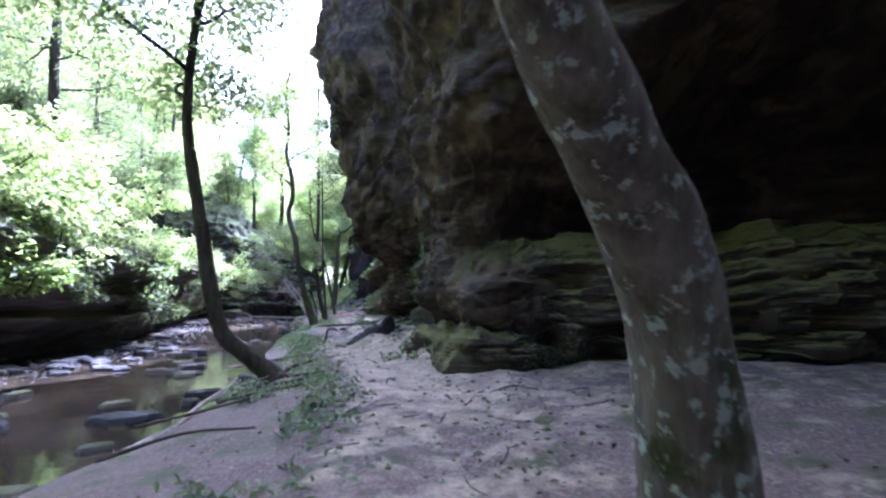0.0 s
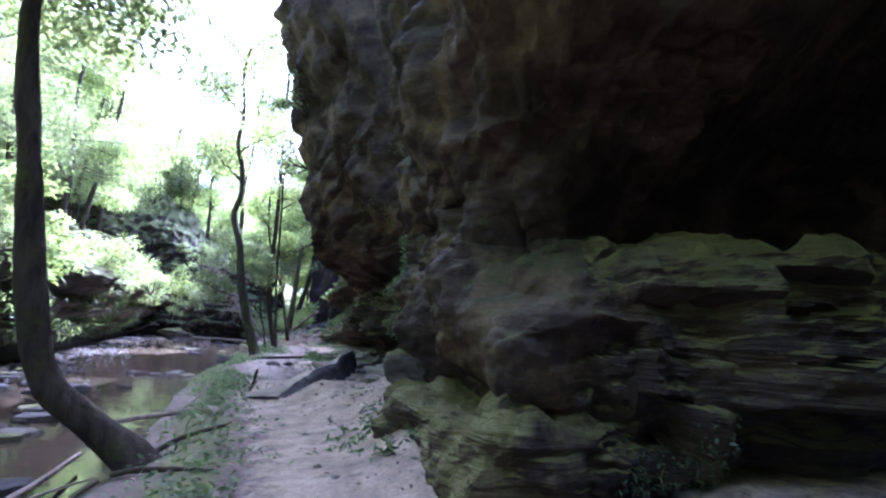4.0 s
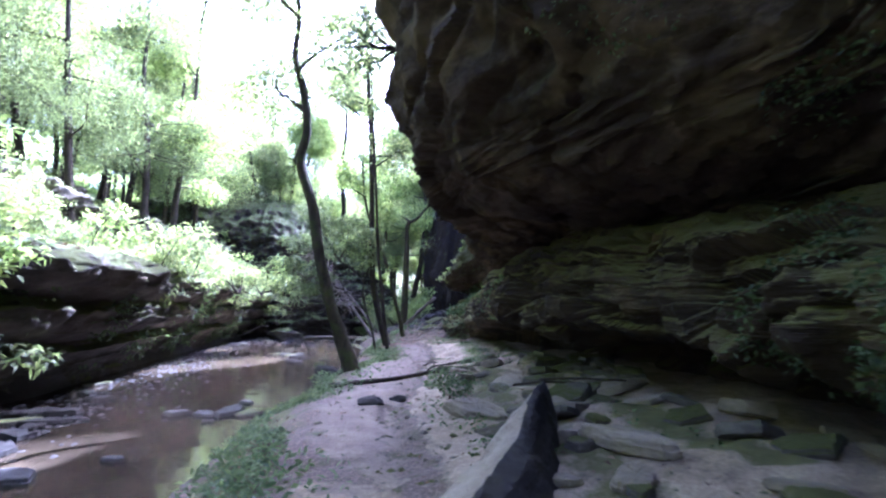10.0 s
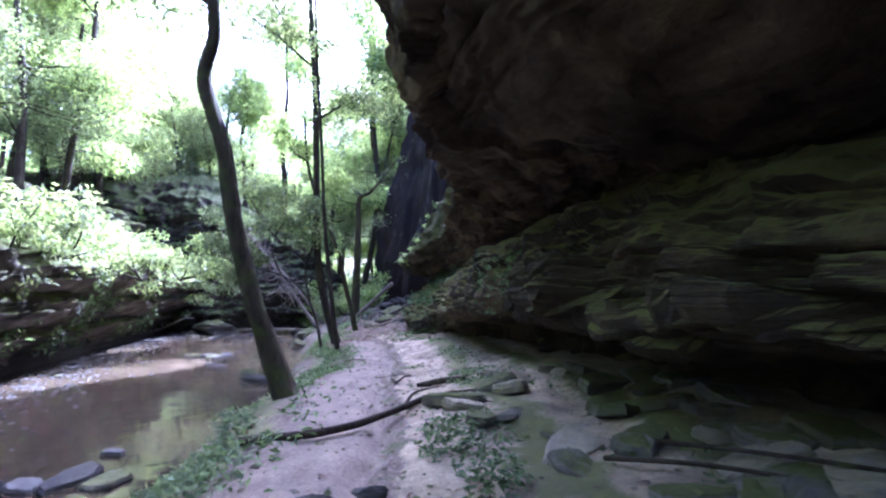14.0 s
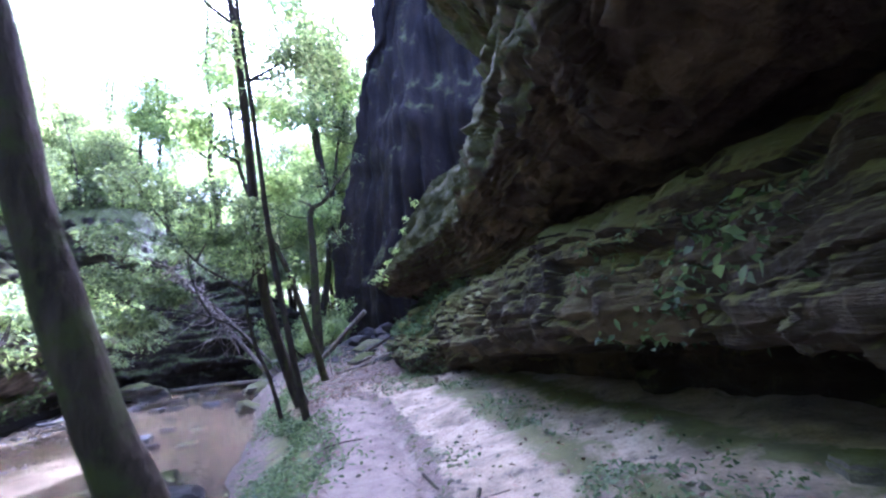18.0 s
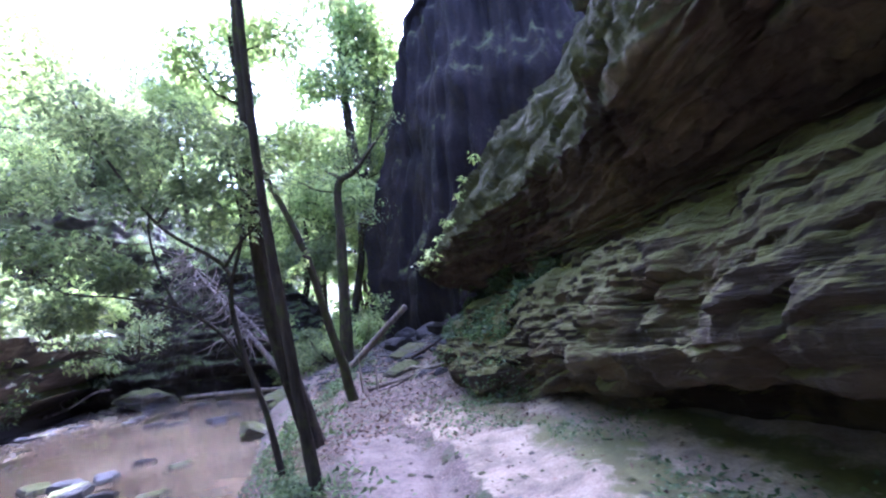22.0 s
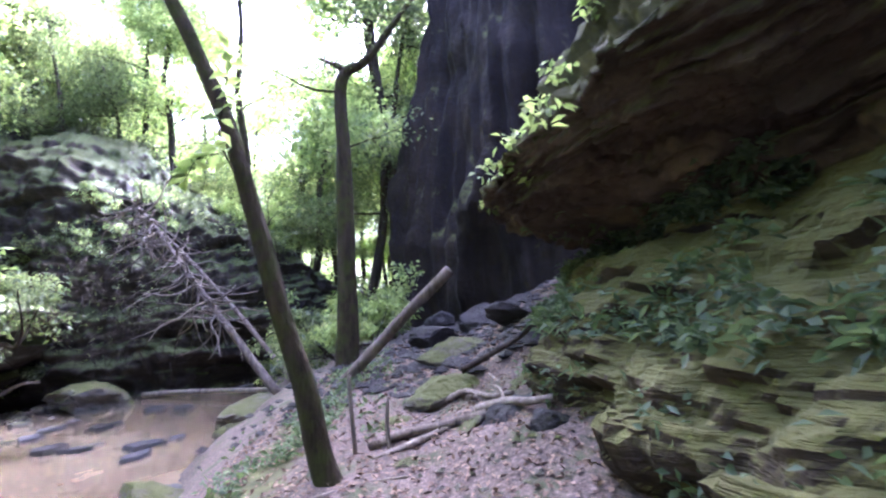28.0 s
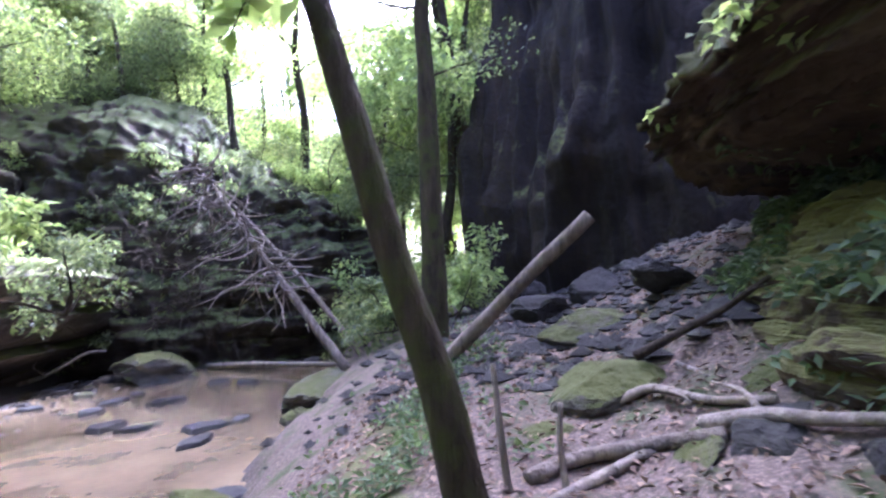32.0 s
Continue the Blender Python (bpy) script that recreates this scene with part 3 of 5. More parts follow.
    # samples along the profile, closer near the ground
    w = np.interp(np.linspace(0, 1, nv), [0, 0.72, 0.95, 1], [0, 12.0, 16, 18])
    i = np.minimum(w.astype(int), 17)
    f = (w - i)[:, None]
    f = f * 0.5 + 0.5 * f * f * (3 - 2 * f)
    out = po[i] * (1 - f) + po[i + 1] * f
    z = pz[i] * (1 - f) + pz[i + 1] * f
    x, y = cx[None] + nx[None] * out, cy[None] + ny[None] * out
    p = np.stack([x, y, z], -1).reshape(-1, 3)
    # relief: large lumps, beds that stand proud, hollows and fine grain
    along = np.broadcast_to(k[None] / 2399 * 75, x.shape).ravel()
    q = np.stack([along, np.zeros_like(along), p[:, 2]], -1)
    tilt = p[:, 2] + (0.05 + 0.2 * np.clip((p[:, 2] - 2.6) / 1.5, 0, 1)) * along + 0.25 * fbm(q * np.array([0.25, 1, 0.3]), 2, 40)
    beds = fbm(np.stack([along * 0.8, np.zeros_like(along), tilt * 4.5], -1), 4, 20, 0.6)
    beds2 = ridged(np.stack([along * 0.9, np.zeros_like(along), tilt * 2.0], -1), 3, 24)
    lumps = fbm(p * 0.55, 3, 28)
    level = tilt * np.broadcast_to(by_knot(u, (0, 2.3), (4.4, 2.5), (9, 4.6), (24, 4.6))[None], x.shape).ravel() + 0.35 * fbm(q * np.array([0.8, 1, 0.8]), 2, 44)
    bed = np.floor(level)
    frac = level - bed
    steps = fbm(np.stack([along * 0.85, bed * 7.7, np.zeros_like(along)], -1), 3, 47) + 0.25 * np.clip(frac * 6, 0, 1) - 0.2 * np.clip((frac - 0.8) * 6, 0, 1)
    fine_bed = np.floor(tilt * 12 + 0.4 * fbm(q * 0.9, 2, 45))
    steps2 = fbm(np.stack([along * 2.0, fine_bed * 5.3, np.zeros_like(along)], -1), 3, 49)
    blocks = value_noise(np.stack([along * 1.5 + 3.3 * bed, bed * 5.1, np.zeros_like(along)], -1), 52)
    low = np.clip((5.5 - p[:, 2]) / 3, 0.22, 1)
    bare = np.broadcast_to(by_knot(u, (0, 0), (3.8, 0), (5.0, 1), (8.4, 1), (9.2, 0), (24, 0))[None], x.shape).ravel()
    soft_bed = by_knot(u, (0, 1), (11.5, 1), (14, 0.65), (24, 0.55))
    low = low * (1 - 0.88 * bare) * np.broadcast_to(soft_bed[None], x.shape).ravel()
    blocky = np.broadcast_to(by_knot(u, (0, 1.9), (4.0, 1.8), (5, 1.0), (24, 1.0))[None], x.shape).ravel()
    # thick tilted plates on the overhanging wall, their broken lower edges proud
    over = (np.clip((w - 9.3) / 0.9, 0, 1)[:, None] * by_knot(u, (0, 0.45), (4.2, 0.45), (5.2, 0.15), (8.4, 0.15), (10, 0.7), (12, 1), (24, 1))[None]).ravel()
    dip = p[:, 2] + 0.45 * along + 0.35 * fbm(q * np.array([0.22, 1, 0.25]), 2, 81)
    pl = dip * 1.05 + 0.42 * fbm(np.stack([along * 0.9, np.zeros_like(along), p[:, 2] * 0.9], -1), 3, 83)
    plate = np.floor(pl)
    cut = pl - plate
    thick = 0.55 + 0.6 * value_noise(np.stack([along * 0.33 + 2.7 * plate, plate * 3.9, np.zeros_like(along)], -1), 85)
    pl2 = dip * 3.1 + 0.5 * fbm(np.stack([along * 1.6, np.zeros_like(along), p[:, 2] * 1.6], -1), 3, 87)
    plate2 = np.floor(pl2)
    thin = 0.5 + 0.6 * value_noise(np.stack([along * 0.8 + 1.9 * plate2, plate2 * 4.3, np.zeros_like(along)], -1), 89)
    bed3 = np.floor(tilt * 1.9 + 0.25 * fbm(q * np.array([0.7, 1, 0.7]), 2, 91))
    gone = value_noise(np.stack([along * 0.55 + 4.7 * bed3, bed3 * 9.1, np.zeros_like(along)], -1), 93)
    ledge_band = (np.interp(w, [0, 1.5, 3, 3.8, 6, 7.2, 18], [0, 0.2, 0.7, 1, 1, 0, 0])[:, None] * by_knot(u, (0, 1), (4.2, 1), (5, 0), (8.8, 0), (9.6, 1), (24, 1))[None]).ravel()
    lam_top = np.broadcast_to(np.interp(w, [0, 4.8, 6, 8, 18], [1, 1, 0.45, 0.4, 0.4])[:, None], x.shape).ravel()
    hollow = -0.34 * np.broadcast_to(soft_bed[None], x.shape).ravel() * np.clip((gone - 0.22) * 9, 0, 1) * ledge_band
    lam = 0.3 + 0.8 * np.clip(0.5 + 1.5 * fbm(np.stack([along * 0.17, np.zeros_like(along), tilt * 0.55], -1), 2, 95), 0, 1)
    slabs = hollow + over * (0.42 * np.clip(thick, 0, 1.2) * (1 - cut) ** 0.7 + 0.1 * np.clip(thin, 0, 1.2) * (1 - (pl2 - plate2)) - 0.22)
    ribs = ridged(np.stack([along * 0.22 - p[:, 2] * 0.25, np.zeros_like(along), p[:, 2] * 0.55 + along * 0.3], -1), 3, 61)
    d = bare * (-0.14 + 0.28 * fbm(p * 0.9, 4, 71, 0.55) + 0.15 * ridged(p * np.array([1.7, 1.7, 0.8]), 4, 73)) + 0.26 * ribs * np.clip((p[:, 2] - 2.8) / 1.5, 0, 1) * (1 - 0.5 * bare)
    d = d + slabs + 0.22 * lumps + 0.05 * beds * low * lam + 0.05 * beds2 * (1 - 0.8 * bare) + 0.13 * steps * low * blocky * lam_top + 0.085 * np.clip(blocks * 5, -1, 1) * low * blocky + 0.075 * steps2 * low * lam + 0.05 * ridged(p * np.array([1.6, 1.6, 2.4]), 3, 57) + 0.04 * fbm(p * 5, 4, 33)
    gap_s = np.gradient(k / 2399 * 75)[None]
    slope = np.gradient(out, axis=1) / np.maximum(gap_s, 1e-3)
    d = d / (1 + 5 * slope.ravel() ** 2)
    nrm = np.stack([np.broadcast_to(nx[None], x.shape).ravel(), np.broadcast_to(ny[None], x.shape).ravel(), 0 * p[:, 2]], -1)
    dz = np.gradient(z, axis=0).ravel()
    do = np.gradient(out, axis=0).ravel()
    ll = np.hypot(dz, do) + 1e-6
    p = p + nrm * (d * dz / ll)[:, None] + np.array([0, 0, 1]) * (-d * do / ll * 0.7)[:, None]
    moss = by_knot(u, (0, 0.02), (2, 0.06), (3.6, 0.08), (4.3, 0.0), (4.8, -0.05), (6, -0.04), (7.4, -0.01), (8.2, 0.24), (9, 0.22), (9.6, 0.08), (12, 0.0), (14, 0.04), (16, 0.1), (17, 0.15), (18, 0.2), (21, 0.22), (24, 0.1))
    shelf = np.interp(w, [0, 4, 5.2, 6, 8, 9, 10, 11, 18], [-0.12, -0.1, -0.04, 0.14, 0.14, -0.05, -0.03, 0.0, -0.06])
    shelf = shelf[:, None] * by_knot(u, (0, 0.8), (4, 0.8), (5, 0.0), (8, 0.0), (9.5, 1), (24, 1))[None]
    shelf = shelf + 0.14 * np.clip((4.6 - w) / 1.6, 0, 1)[:, None] * by_knot(u, (0, 0), (4.3, 0), (5, 1), (7.8, 1), (8.4, 0), (24, 0))[None]
    shelf = shelf + np.interp(w, [0, 10.6, 11.4, 18], [0, 0, 0.26, 0.26])[:, None] * by_knot(u, (0, 0), (11.5, 0), (13, 1), (24, 1))[None]
    skin = (w[:-1, None] < 3.1) | (w[:-1, None] < 8) & (by_knot(u, (0, 0), (4.5, 0), (4.7, 1), (8.7, 1), (8.9, 0), (24, 0))[None, :-1] < 0.5)
    return p, grid_faces(nv, x.shape[1]), (moss[None] + shelf).ravel(), skin.ravel()


cv, cf, moss_grow, on_ledge = cliff_surface(1150, 380)
CLIFF_POINTS = cv
cliff_mesh = make_mesh("cliff_wall", cv, cf[:, ::-1], CLIFF)
cliff_mesh.materials.append(LEDGE)
cliff_mesh.attributes.new("moss", "FLOAT", "POINT").data.foreach_set("value", moss_grow.astype(np.float32))
cliff_mesh.polygons.foreach_set("use_smooth", ~on_ledge)
cliff_mesh.polygons.foreach_set("material_index", on_ledge.astype(np.int32))
tagged(new("cliff_wall", cliff_mesh), "dark overhanging sandstone cliff with mossy layered ledge", "cliff", kind="structure")


def wall_along(name, plan, profile, n_along, n_up, mat, rough, seed, label, beds=0.8, streaks=0.0, fall=None, grit=0.15):
    """Rock wall along a plan line; profile: (outwards, height) knots."""
    c = smooth_curve([(x, y, 0) for x, y in plan], n_along)[:, :2]
    t = np.gradient(c, axis=0)
    for _ in range(6):
        t[1:-1] = (t[:-2] + 2 * t[1:-1] + t[2:]) / 4
    nrm = np.stack([-t[:, 1], t[:, 0]], 1) / np.hypot(t[:, 0], t[:, 1])[:, None]
    s = np.concatenate([[0], np.cumsum(np.hypot(*np.diff(c, axis=0).T))])
    w = np.linspace(0, len(profile) - 1 - 1e-6, n_up)
    out = np.interp(w, np.arange(len(profile)), [k[0] for k in profile])
    z = np.interp(w, np.arange(len(profile)), [k[1] for k in profile])
    ss, zz = np.meshgrid(s, z)
    if fall:
        zz = zz * np.interp(ss / s[-1], [k[0] for k in fall], [k[1] for k in fall])
    oo = np.broadcast_to(out[:, None], ss.shape)
    q = np.stack([ss.ravel(), zz.ravel() * 0, zz.ravel()], -1)
    lev = q[:, 2] * 3.4 + 0.5 * fbm(q * 0.25, 2, seed + 2)
    bed = np.floor(lev)
    d = rough * (fbm(q * 0.3, 4, seed) + beds * fbm(np.stack([q[:, 0] * 0.35, bed * 7.7, 0 * bed], -1), 3, seed + 3) + streaks * ridged(q * np.array([0.9, 1, 0.14]), 3, seed + 21) + 0.3 * beds * fbm(q * np.array([0.3, 1, 2.6]), 4, seed + 5) + grit * ridged(q * np.array([1.2, 1, 1.5]), 3, seed + 9))
    o2 = oo.ravel() + d
    x = np.broadcast_to(c[None, :, 0], ss.shape).ravel() + np.broadcast_to(nrm[None, :, 0], ss.shape).ravel() * o2
    y = np.broadcast_to(c[None, :, 1], ss.shape).ravel() + np.broadcast_to(nrm[None, :, 1], ss.shape).ravel() * o2
    me = make_mesh(name, np.stack([x, y, zz.ravel() + 0.3 * d], 1), grid_faces(n_up, n_along)[:, ::-1], mat)
    return tagged(new(name, me), label, "cliff", kind="structure")


# The right part is raised 1.4 times out of view to block the sun.
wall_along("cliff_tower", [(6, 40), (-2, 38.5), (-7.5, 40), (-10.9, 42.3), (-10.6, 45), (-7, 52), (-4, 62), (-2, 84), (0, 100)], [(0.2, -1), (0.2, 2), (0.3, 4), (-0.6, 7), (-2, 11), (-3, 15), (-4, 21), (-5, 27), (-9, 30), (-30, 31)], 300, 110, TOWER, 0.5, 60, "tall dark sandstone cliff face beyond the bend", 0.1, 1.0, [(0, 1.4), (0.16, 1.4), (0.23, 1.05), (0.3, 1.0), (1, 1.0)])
wall_along("far_bank_ledge", [(x + 0.4, y) for y, x in BANK_L[::-1][1:-1]], [(-0.9, -1.2), (-0.8, -0.4), (-0.2, 0.1), (0.5, 0.4), (0.2, 0.65), (0.9, 0.95), (1.25, 1.4), (0.9, 1.7), (1.45, 2.0), (1.7, 2.4), (1.4, 2.75), (0.5, 3.0), (-1.5, 3.2), (-3.5, 2.6)], 700, 150, FARROCK, 0.36, 80, "undercut mossy rock ledge across the creek", 0.6, grit=0.4)
wall_along("upper_ledge", [(x - 5.2 + 2.9 * min(max((y - 25) / 6, 0), 1), y) for y, x in BANK_L[::-1][1:-1]], [(-0.6, 2.6), (-0.6, 3.6), (0.1, 4.2), (0.5, 4.8), (0.3, 5.3), (0.9, 5.8), (0.7, 6.5), (-0.3, 7.0), (-2.5, 7.2), (-5, 6.4)], 420, 70, FARROCK, 0.7, 140, "dark broken rock outcrop on the wooded slope")

outcrop = wall_along("rock_outcrop", [(-13.8, 52), (-15.2, 47.5), (-17.2, 44.6), (-20, 42.4), (-23, 40.6), (-26.5, 39), (-31, 38), (-38, 38)], [(-0.3, -1.3), (-0.2, -0.5), (0.5, 0.2), (0.2, 0.9), (0.8, 1.6), (0.3, 2.3), (0.5, 3.1), (-0.2, 3.9), (-0.6, 4.6), (-0.5, 5.3), (-1.5, 6.2), (-3.5, 7.3), (-9, 9.5)], 420, 120, OUTCROP, 0.75, 180, "dark broken rock wall where the creek bends, deepened with painted shade", 0.35, 0.2, [(0, 0.3), (0.15, 0.45), (0.3, 0.85), (0.5, 1.35), (1, 1.5)], 0.35)


# ---- plants ----
def surface(x, y):
    """Height of the ground at one place."""
    return float(ground_height(np.array([float(x)]), np.array([float(y)]))[0])


def heights(x, y):
    return ground_height(np.asarray(x, float), np.asarray(y, float))


def cloud(rng, centres, radii, per):
    """Scattered places in flattened clumps."""
    out = []
    for c, r in zip(centres, radii):
        d = rng.normal(size=(per, 3))
        d /= np.linalg.norm(d, axis=1)[:, None]
        d *= (rng.uniform(0.15, 1, per) ** 0.5)[:, None] * r * np.array([1, 1, 0.6])
        out.append(np.asarray(c) + d)
    return np.vstack(out)


def crown_mesh(name, rng, centres, radii, per, length, width, mat, droop=0.3):
    pts = cloud(rng, centres, radii, per)
    v, f = leaf_arrays(pts, length, width, rng, droop)
    return make_mesh(name, v, f, mat)


def limb(rng, start, way, length, bend=0.35, n=8):
    """A wandering branch line."""
    p = [np.asarray(start, float)]
    d = np.asarray(way, float)
    d /= np.linalg.norm(d)
    for _ in range(n - 1):
        d = d + rng.normal(size=3) * bend * 0.5 + np.array([0, 0, 0.04])
        d /= np.linalg.norm(d)
        p.append(p[-1] + d * length / (n - 1))
    return np.array(p)


def tree(name, label, line, radius, tip, bark, rng, group="", limbs=(), crown=None, sides=14, flare=0.5):
    """Trunk along a line, named limbs and a crown of leaves."""
    line = smooth_curve(line, max(14, 5 * len(line)))
    base = Vector(line[0])
    root = thing(name, label, "tree", group, base)
    n = len(line)
    s = np.linspace(0, 1, n)
    r = radius * (1 - s) + tip * s
    r = r * (1 + flare * np.exp(-s * 16))
    part("trunk", tubes_mesh("trunk", [(line, r, sides, 0.13)], bark), root)
    ends = []
    for at, way, length, rad in limbs:
        i = int(at * (n - 1))
        b = limb(rng, line[i], way, length)
        part("branch", tubes_mesh("branch", [(b, np.linspace(rad, rad * 0.25, len(b)), 7, 0.1)], bark), root)
        ends += [b[-1], b[len(b) // 2], b[-3]]
    if crown:
        per, rad, ln, wd, mat = crown
        cs = ends + [line[-1], line[int(n * 0.9)]]
        part("crown", crown_mesh("crown", rng, cs, [rad * rng.uniform(0.7, 1.2) for _ in cs], per, ln, wd, mat), root)
    return root


rng = np.random.default_rng(11)
# The next four high crowns are widened above the view to add shade.
tree("tree", "leaning tree trunk with pale lichen patches", [(1.95, -4.55, -0.5), (1.88, -4.65, 0.3), (1.78, -4.77, 1.05), (1.6, -4.97, 1.5), (1.36, -5.22, 1.82), (1.1, -5.45, 2.25), (0.95, -5.6, 3.2), (1.0, -5.5, 5.5), (1.3, -5.0, 9)], 0.25, 0.07, BARK_LICHEN, rng, limbs=[(0.8, (-1, 0.3, 0.6), 3.5, 0.05), (0.85, (-1, -0.7, 0.5), 4.0, 0.05), (0.9, (0.6, -0.8, 0.7), 3.2, 0.05), (0.9, (-0.6, 1, 0.6), 4.2, 0.05), (0.95, (-0.4, -1, 0.5), 3.0, 0.04), (0.95, (1, 0.5, 0.5), 3.0, 0.04), (0.98, (-1, 0.1, 0.5), 4.0, 0.04)], crown=(620, 1.5, 0.2, 0.09, LEAF_BIG), flare=0.25)
tree("tree", "slender tree curving up from the creek bank", [(-2.8, 3.3, -0.75), (-3.2, 3.35, -0.38), (-3.75, 3.2, 0.05), (-4.2, 3.05, 0.52), (-4.52, 3.0, 1.55), (-4.78, 3.0, 2.7), (-5.1, 3.0, 4.0), (-5.3, 3.0, 5.2), (-5.3, 3.05, 7), (-5.0, 3.1, 10)], 0.21, 0.07, BARK, rng, limbs=[(0.8, (-1, 0.8, 0.7), 4.6, 0.05), (0.85, (-0.8, -0.5, 0.8), 3.6, 0.05), (0.9, (-0.3, 1, 0.8), 4.6, 0.05), (0.9, (0.4, -1, 0.5), 4.4, 0.04), (0.97, (-0.5, -0.7, 0.6), 4.0, 0.04), (0.95, (1, -0.3, 0.5), 3.6, 0.04), (0.98, (-1, 0.2, 0.6), 3.0, 0.04)], crown=(800, 1.8, 0.2, 0.085, LEAF_BIG))
tree("tree", "crooked slender tree leaning over the creek bank", [(-6.3, 15.9, -0.4), (-6.5, 16.05, 0.05), (-6.83, 16.1, 0.85), (-7.1, 16.1, 1.55), (-7.38, 16.1, 2.5), (-7.58, 16.1, 3.5), (-7.72, 16.1, 4.2), (-8.08, 16.1, 5.3), (-7.92, 16.1, 6.1), (-8.05, 16.1, 7.2), (-8.4, 16.2, 8.25), (-8.4, 16.3, 9.6), (-8.7, 16.4, 11.5), (-8.5, 16.4, 13)], 0.185, 0.05, BARK_MOSS, rng, limbs=[(0.66, (-0.9, 0.2, 0.8), 2.8, 0.07), (0.75, (0.9, 0.4, 0.5), 2.4, 0.05), (0.85, (-0.7, -0.6, 0.5), 2.6, 0.05), (0.93, (0.3, 0.9, 0.5), 2.6, 0.05), (0.98, (0.7, -0.5, 0.4), 2.8, 0.04), (0.9, (-1, 0.8, 0.6), 4.5, 0.05), (0.95, (-0.2, -1, 0.6), 4, 0.05)], crown=(460, 1.4, 0.19, 0.08, LEAF_BIG))
tree("tree", "dark straight trunk, one of two at the bank", [(-8.6, 25.35, -0.5), (-8.78, 25.3, -0.1), (-9.05, 25.3, 0.78), (-9.3, 25.3, 1.6), (-9.52, 25.3, 2.9), (-9.6, 25.3, 4.7), (-9.64, 25.3, 6.8), (-9.75, 25.3, 9.5), (-9.95, 25.3, 12.5), (-10.2, 25.4, 17)], 0.17, 0.08, BARK, rng, "twin trunks at the bank", limbs=[(0.75, (0.9, 0.4, 0.5), 2.6, 0.05), (0.85, (-1, -0.4, 0.4), 3.0, 0.05), (0.95, (0.2, 1, 0.4), 4.0, 0.05), (0.8, (-0.6, -1, 0.4), 4.0, 0.05), (0.9, (-1, 0.7, 0.4), 4.5, 0.05), (0.98, (0.6, -0.8, 0.4), 3.6, 0.05)], crown=(330, 1.5, 0.2, 0.085, LEAF_BIG))
tree("tree", "thinner dark trunk beside a thicker one", [(-8.05, 23.4, -0.6), (-8.12, 23.4, -0.1), (-8.22, 23.4, 0.6), (-8.34, 23.4, 1.6), (-8.5, 23.4, 2.9), (-8.6, 23.4, 4.0), (-8.73, 23.4, 6.4), (-8.9, 23.4, 9), (-9.1, 23.5, 12.5)], 0.085, 0.04, BARK, rng, "twin trunks at the bank", limbs=[(0.86, (-0.8, 0.3, 0.4), 0.9, 0.014), (0.9, (0.5, -0.4, 0.4), 0.8, 0.012), (0.8, (0.8, 0.6, 0.5), 1.8, 0.04), (0.92, (-0.7, 0.6, 0.5), 2.0, 0.04)], crown=(140, 0.7, 0.15, 0.065, LEAF_BIG))
tree("tree", "slender mossy tree leaning towards the creek", [(-8.9, 28.3, -0.1), (-9.05, 28.3, 0.3), (-9.17, 28.3, 0.95), (-9.38, 28.3, 1.7), (-9.6, 28.3, 2.6), (-9.84, 28.3, 3.5), (-10.22, 28.3, 4.5), (-10.75, 28.3, 5.7), (-11.2, 28.4, 7.2), (-11.5, 28.6, 9.5)], 0.115, 0.05, BARK_MOSS, rng, limbs=[(0.8, (0.3, 0.9, 0.4), 1.6, 0.03), (0.9, (-0.8, -0.4, 0.4), 2.0, 0.04), (0.97, (0.7, 0.3, 0.6), 1.8, 0.03)], crown=(260, 0.9, 0.2, 0.1, LEAF_BRIGHT), flare=0.7)
tree("snag_tree", "broken grey trunk with one bent limb", [(-10.82, 34.0, -0.4), (-10.75, 34.0, 1.2), (-10.68, 34.0, 3.0), (-10.62, 34.0, 5.0), (-10.6, 34.0, 6.5), (-10.42, 34.0, 6.95), (-9.95, 34.0, 7.15), (-9.3, 34.0, 7.9), (-8.5, 34.1, 8.9)], 0.24, 0.04, BARK_MOSS, rng, limbs=[(0.5, (-1, -0.2, 0.1), 2.0, 0.035), (0.62, (-0.6, 0.3, 1.0), 0.7, 0.09), (0.4, (0.7, 0.4, 0.5), 1.6, 0.03), (0.75, (-0.3, -0.5, 0.8), 1.2, 0.025)], crown=(60, 0.7, 0.12, 0.06, LEAF_DARK))


def shrub(name, label, stems, clumps, per, rad, ln, wd, mat, rng, bark=None, group=""):
    """Several crooked stems and a loose crown of long leaves."""
    base = Vector(stems[0][0])
    root = thing(name, label, "shrub", group, base)
    for st in stems:
        c = smooth_curve(st, 5 * len(st))
        part("stem", tubes_mesh("stem", [(c, np.linspace(0.06, 0.015, len(c)) * (1 if len(st) > 6 else 0.5), 7, 0.12)], bark or BARK), root)
    part("crown", crown_mesh("crown", rng, clumps, [rad * rng.uniform(0.6, 1.2) for _ in clumps], per, ln, wd, mat), root)
    return root


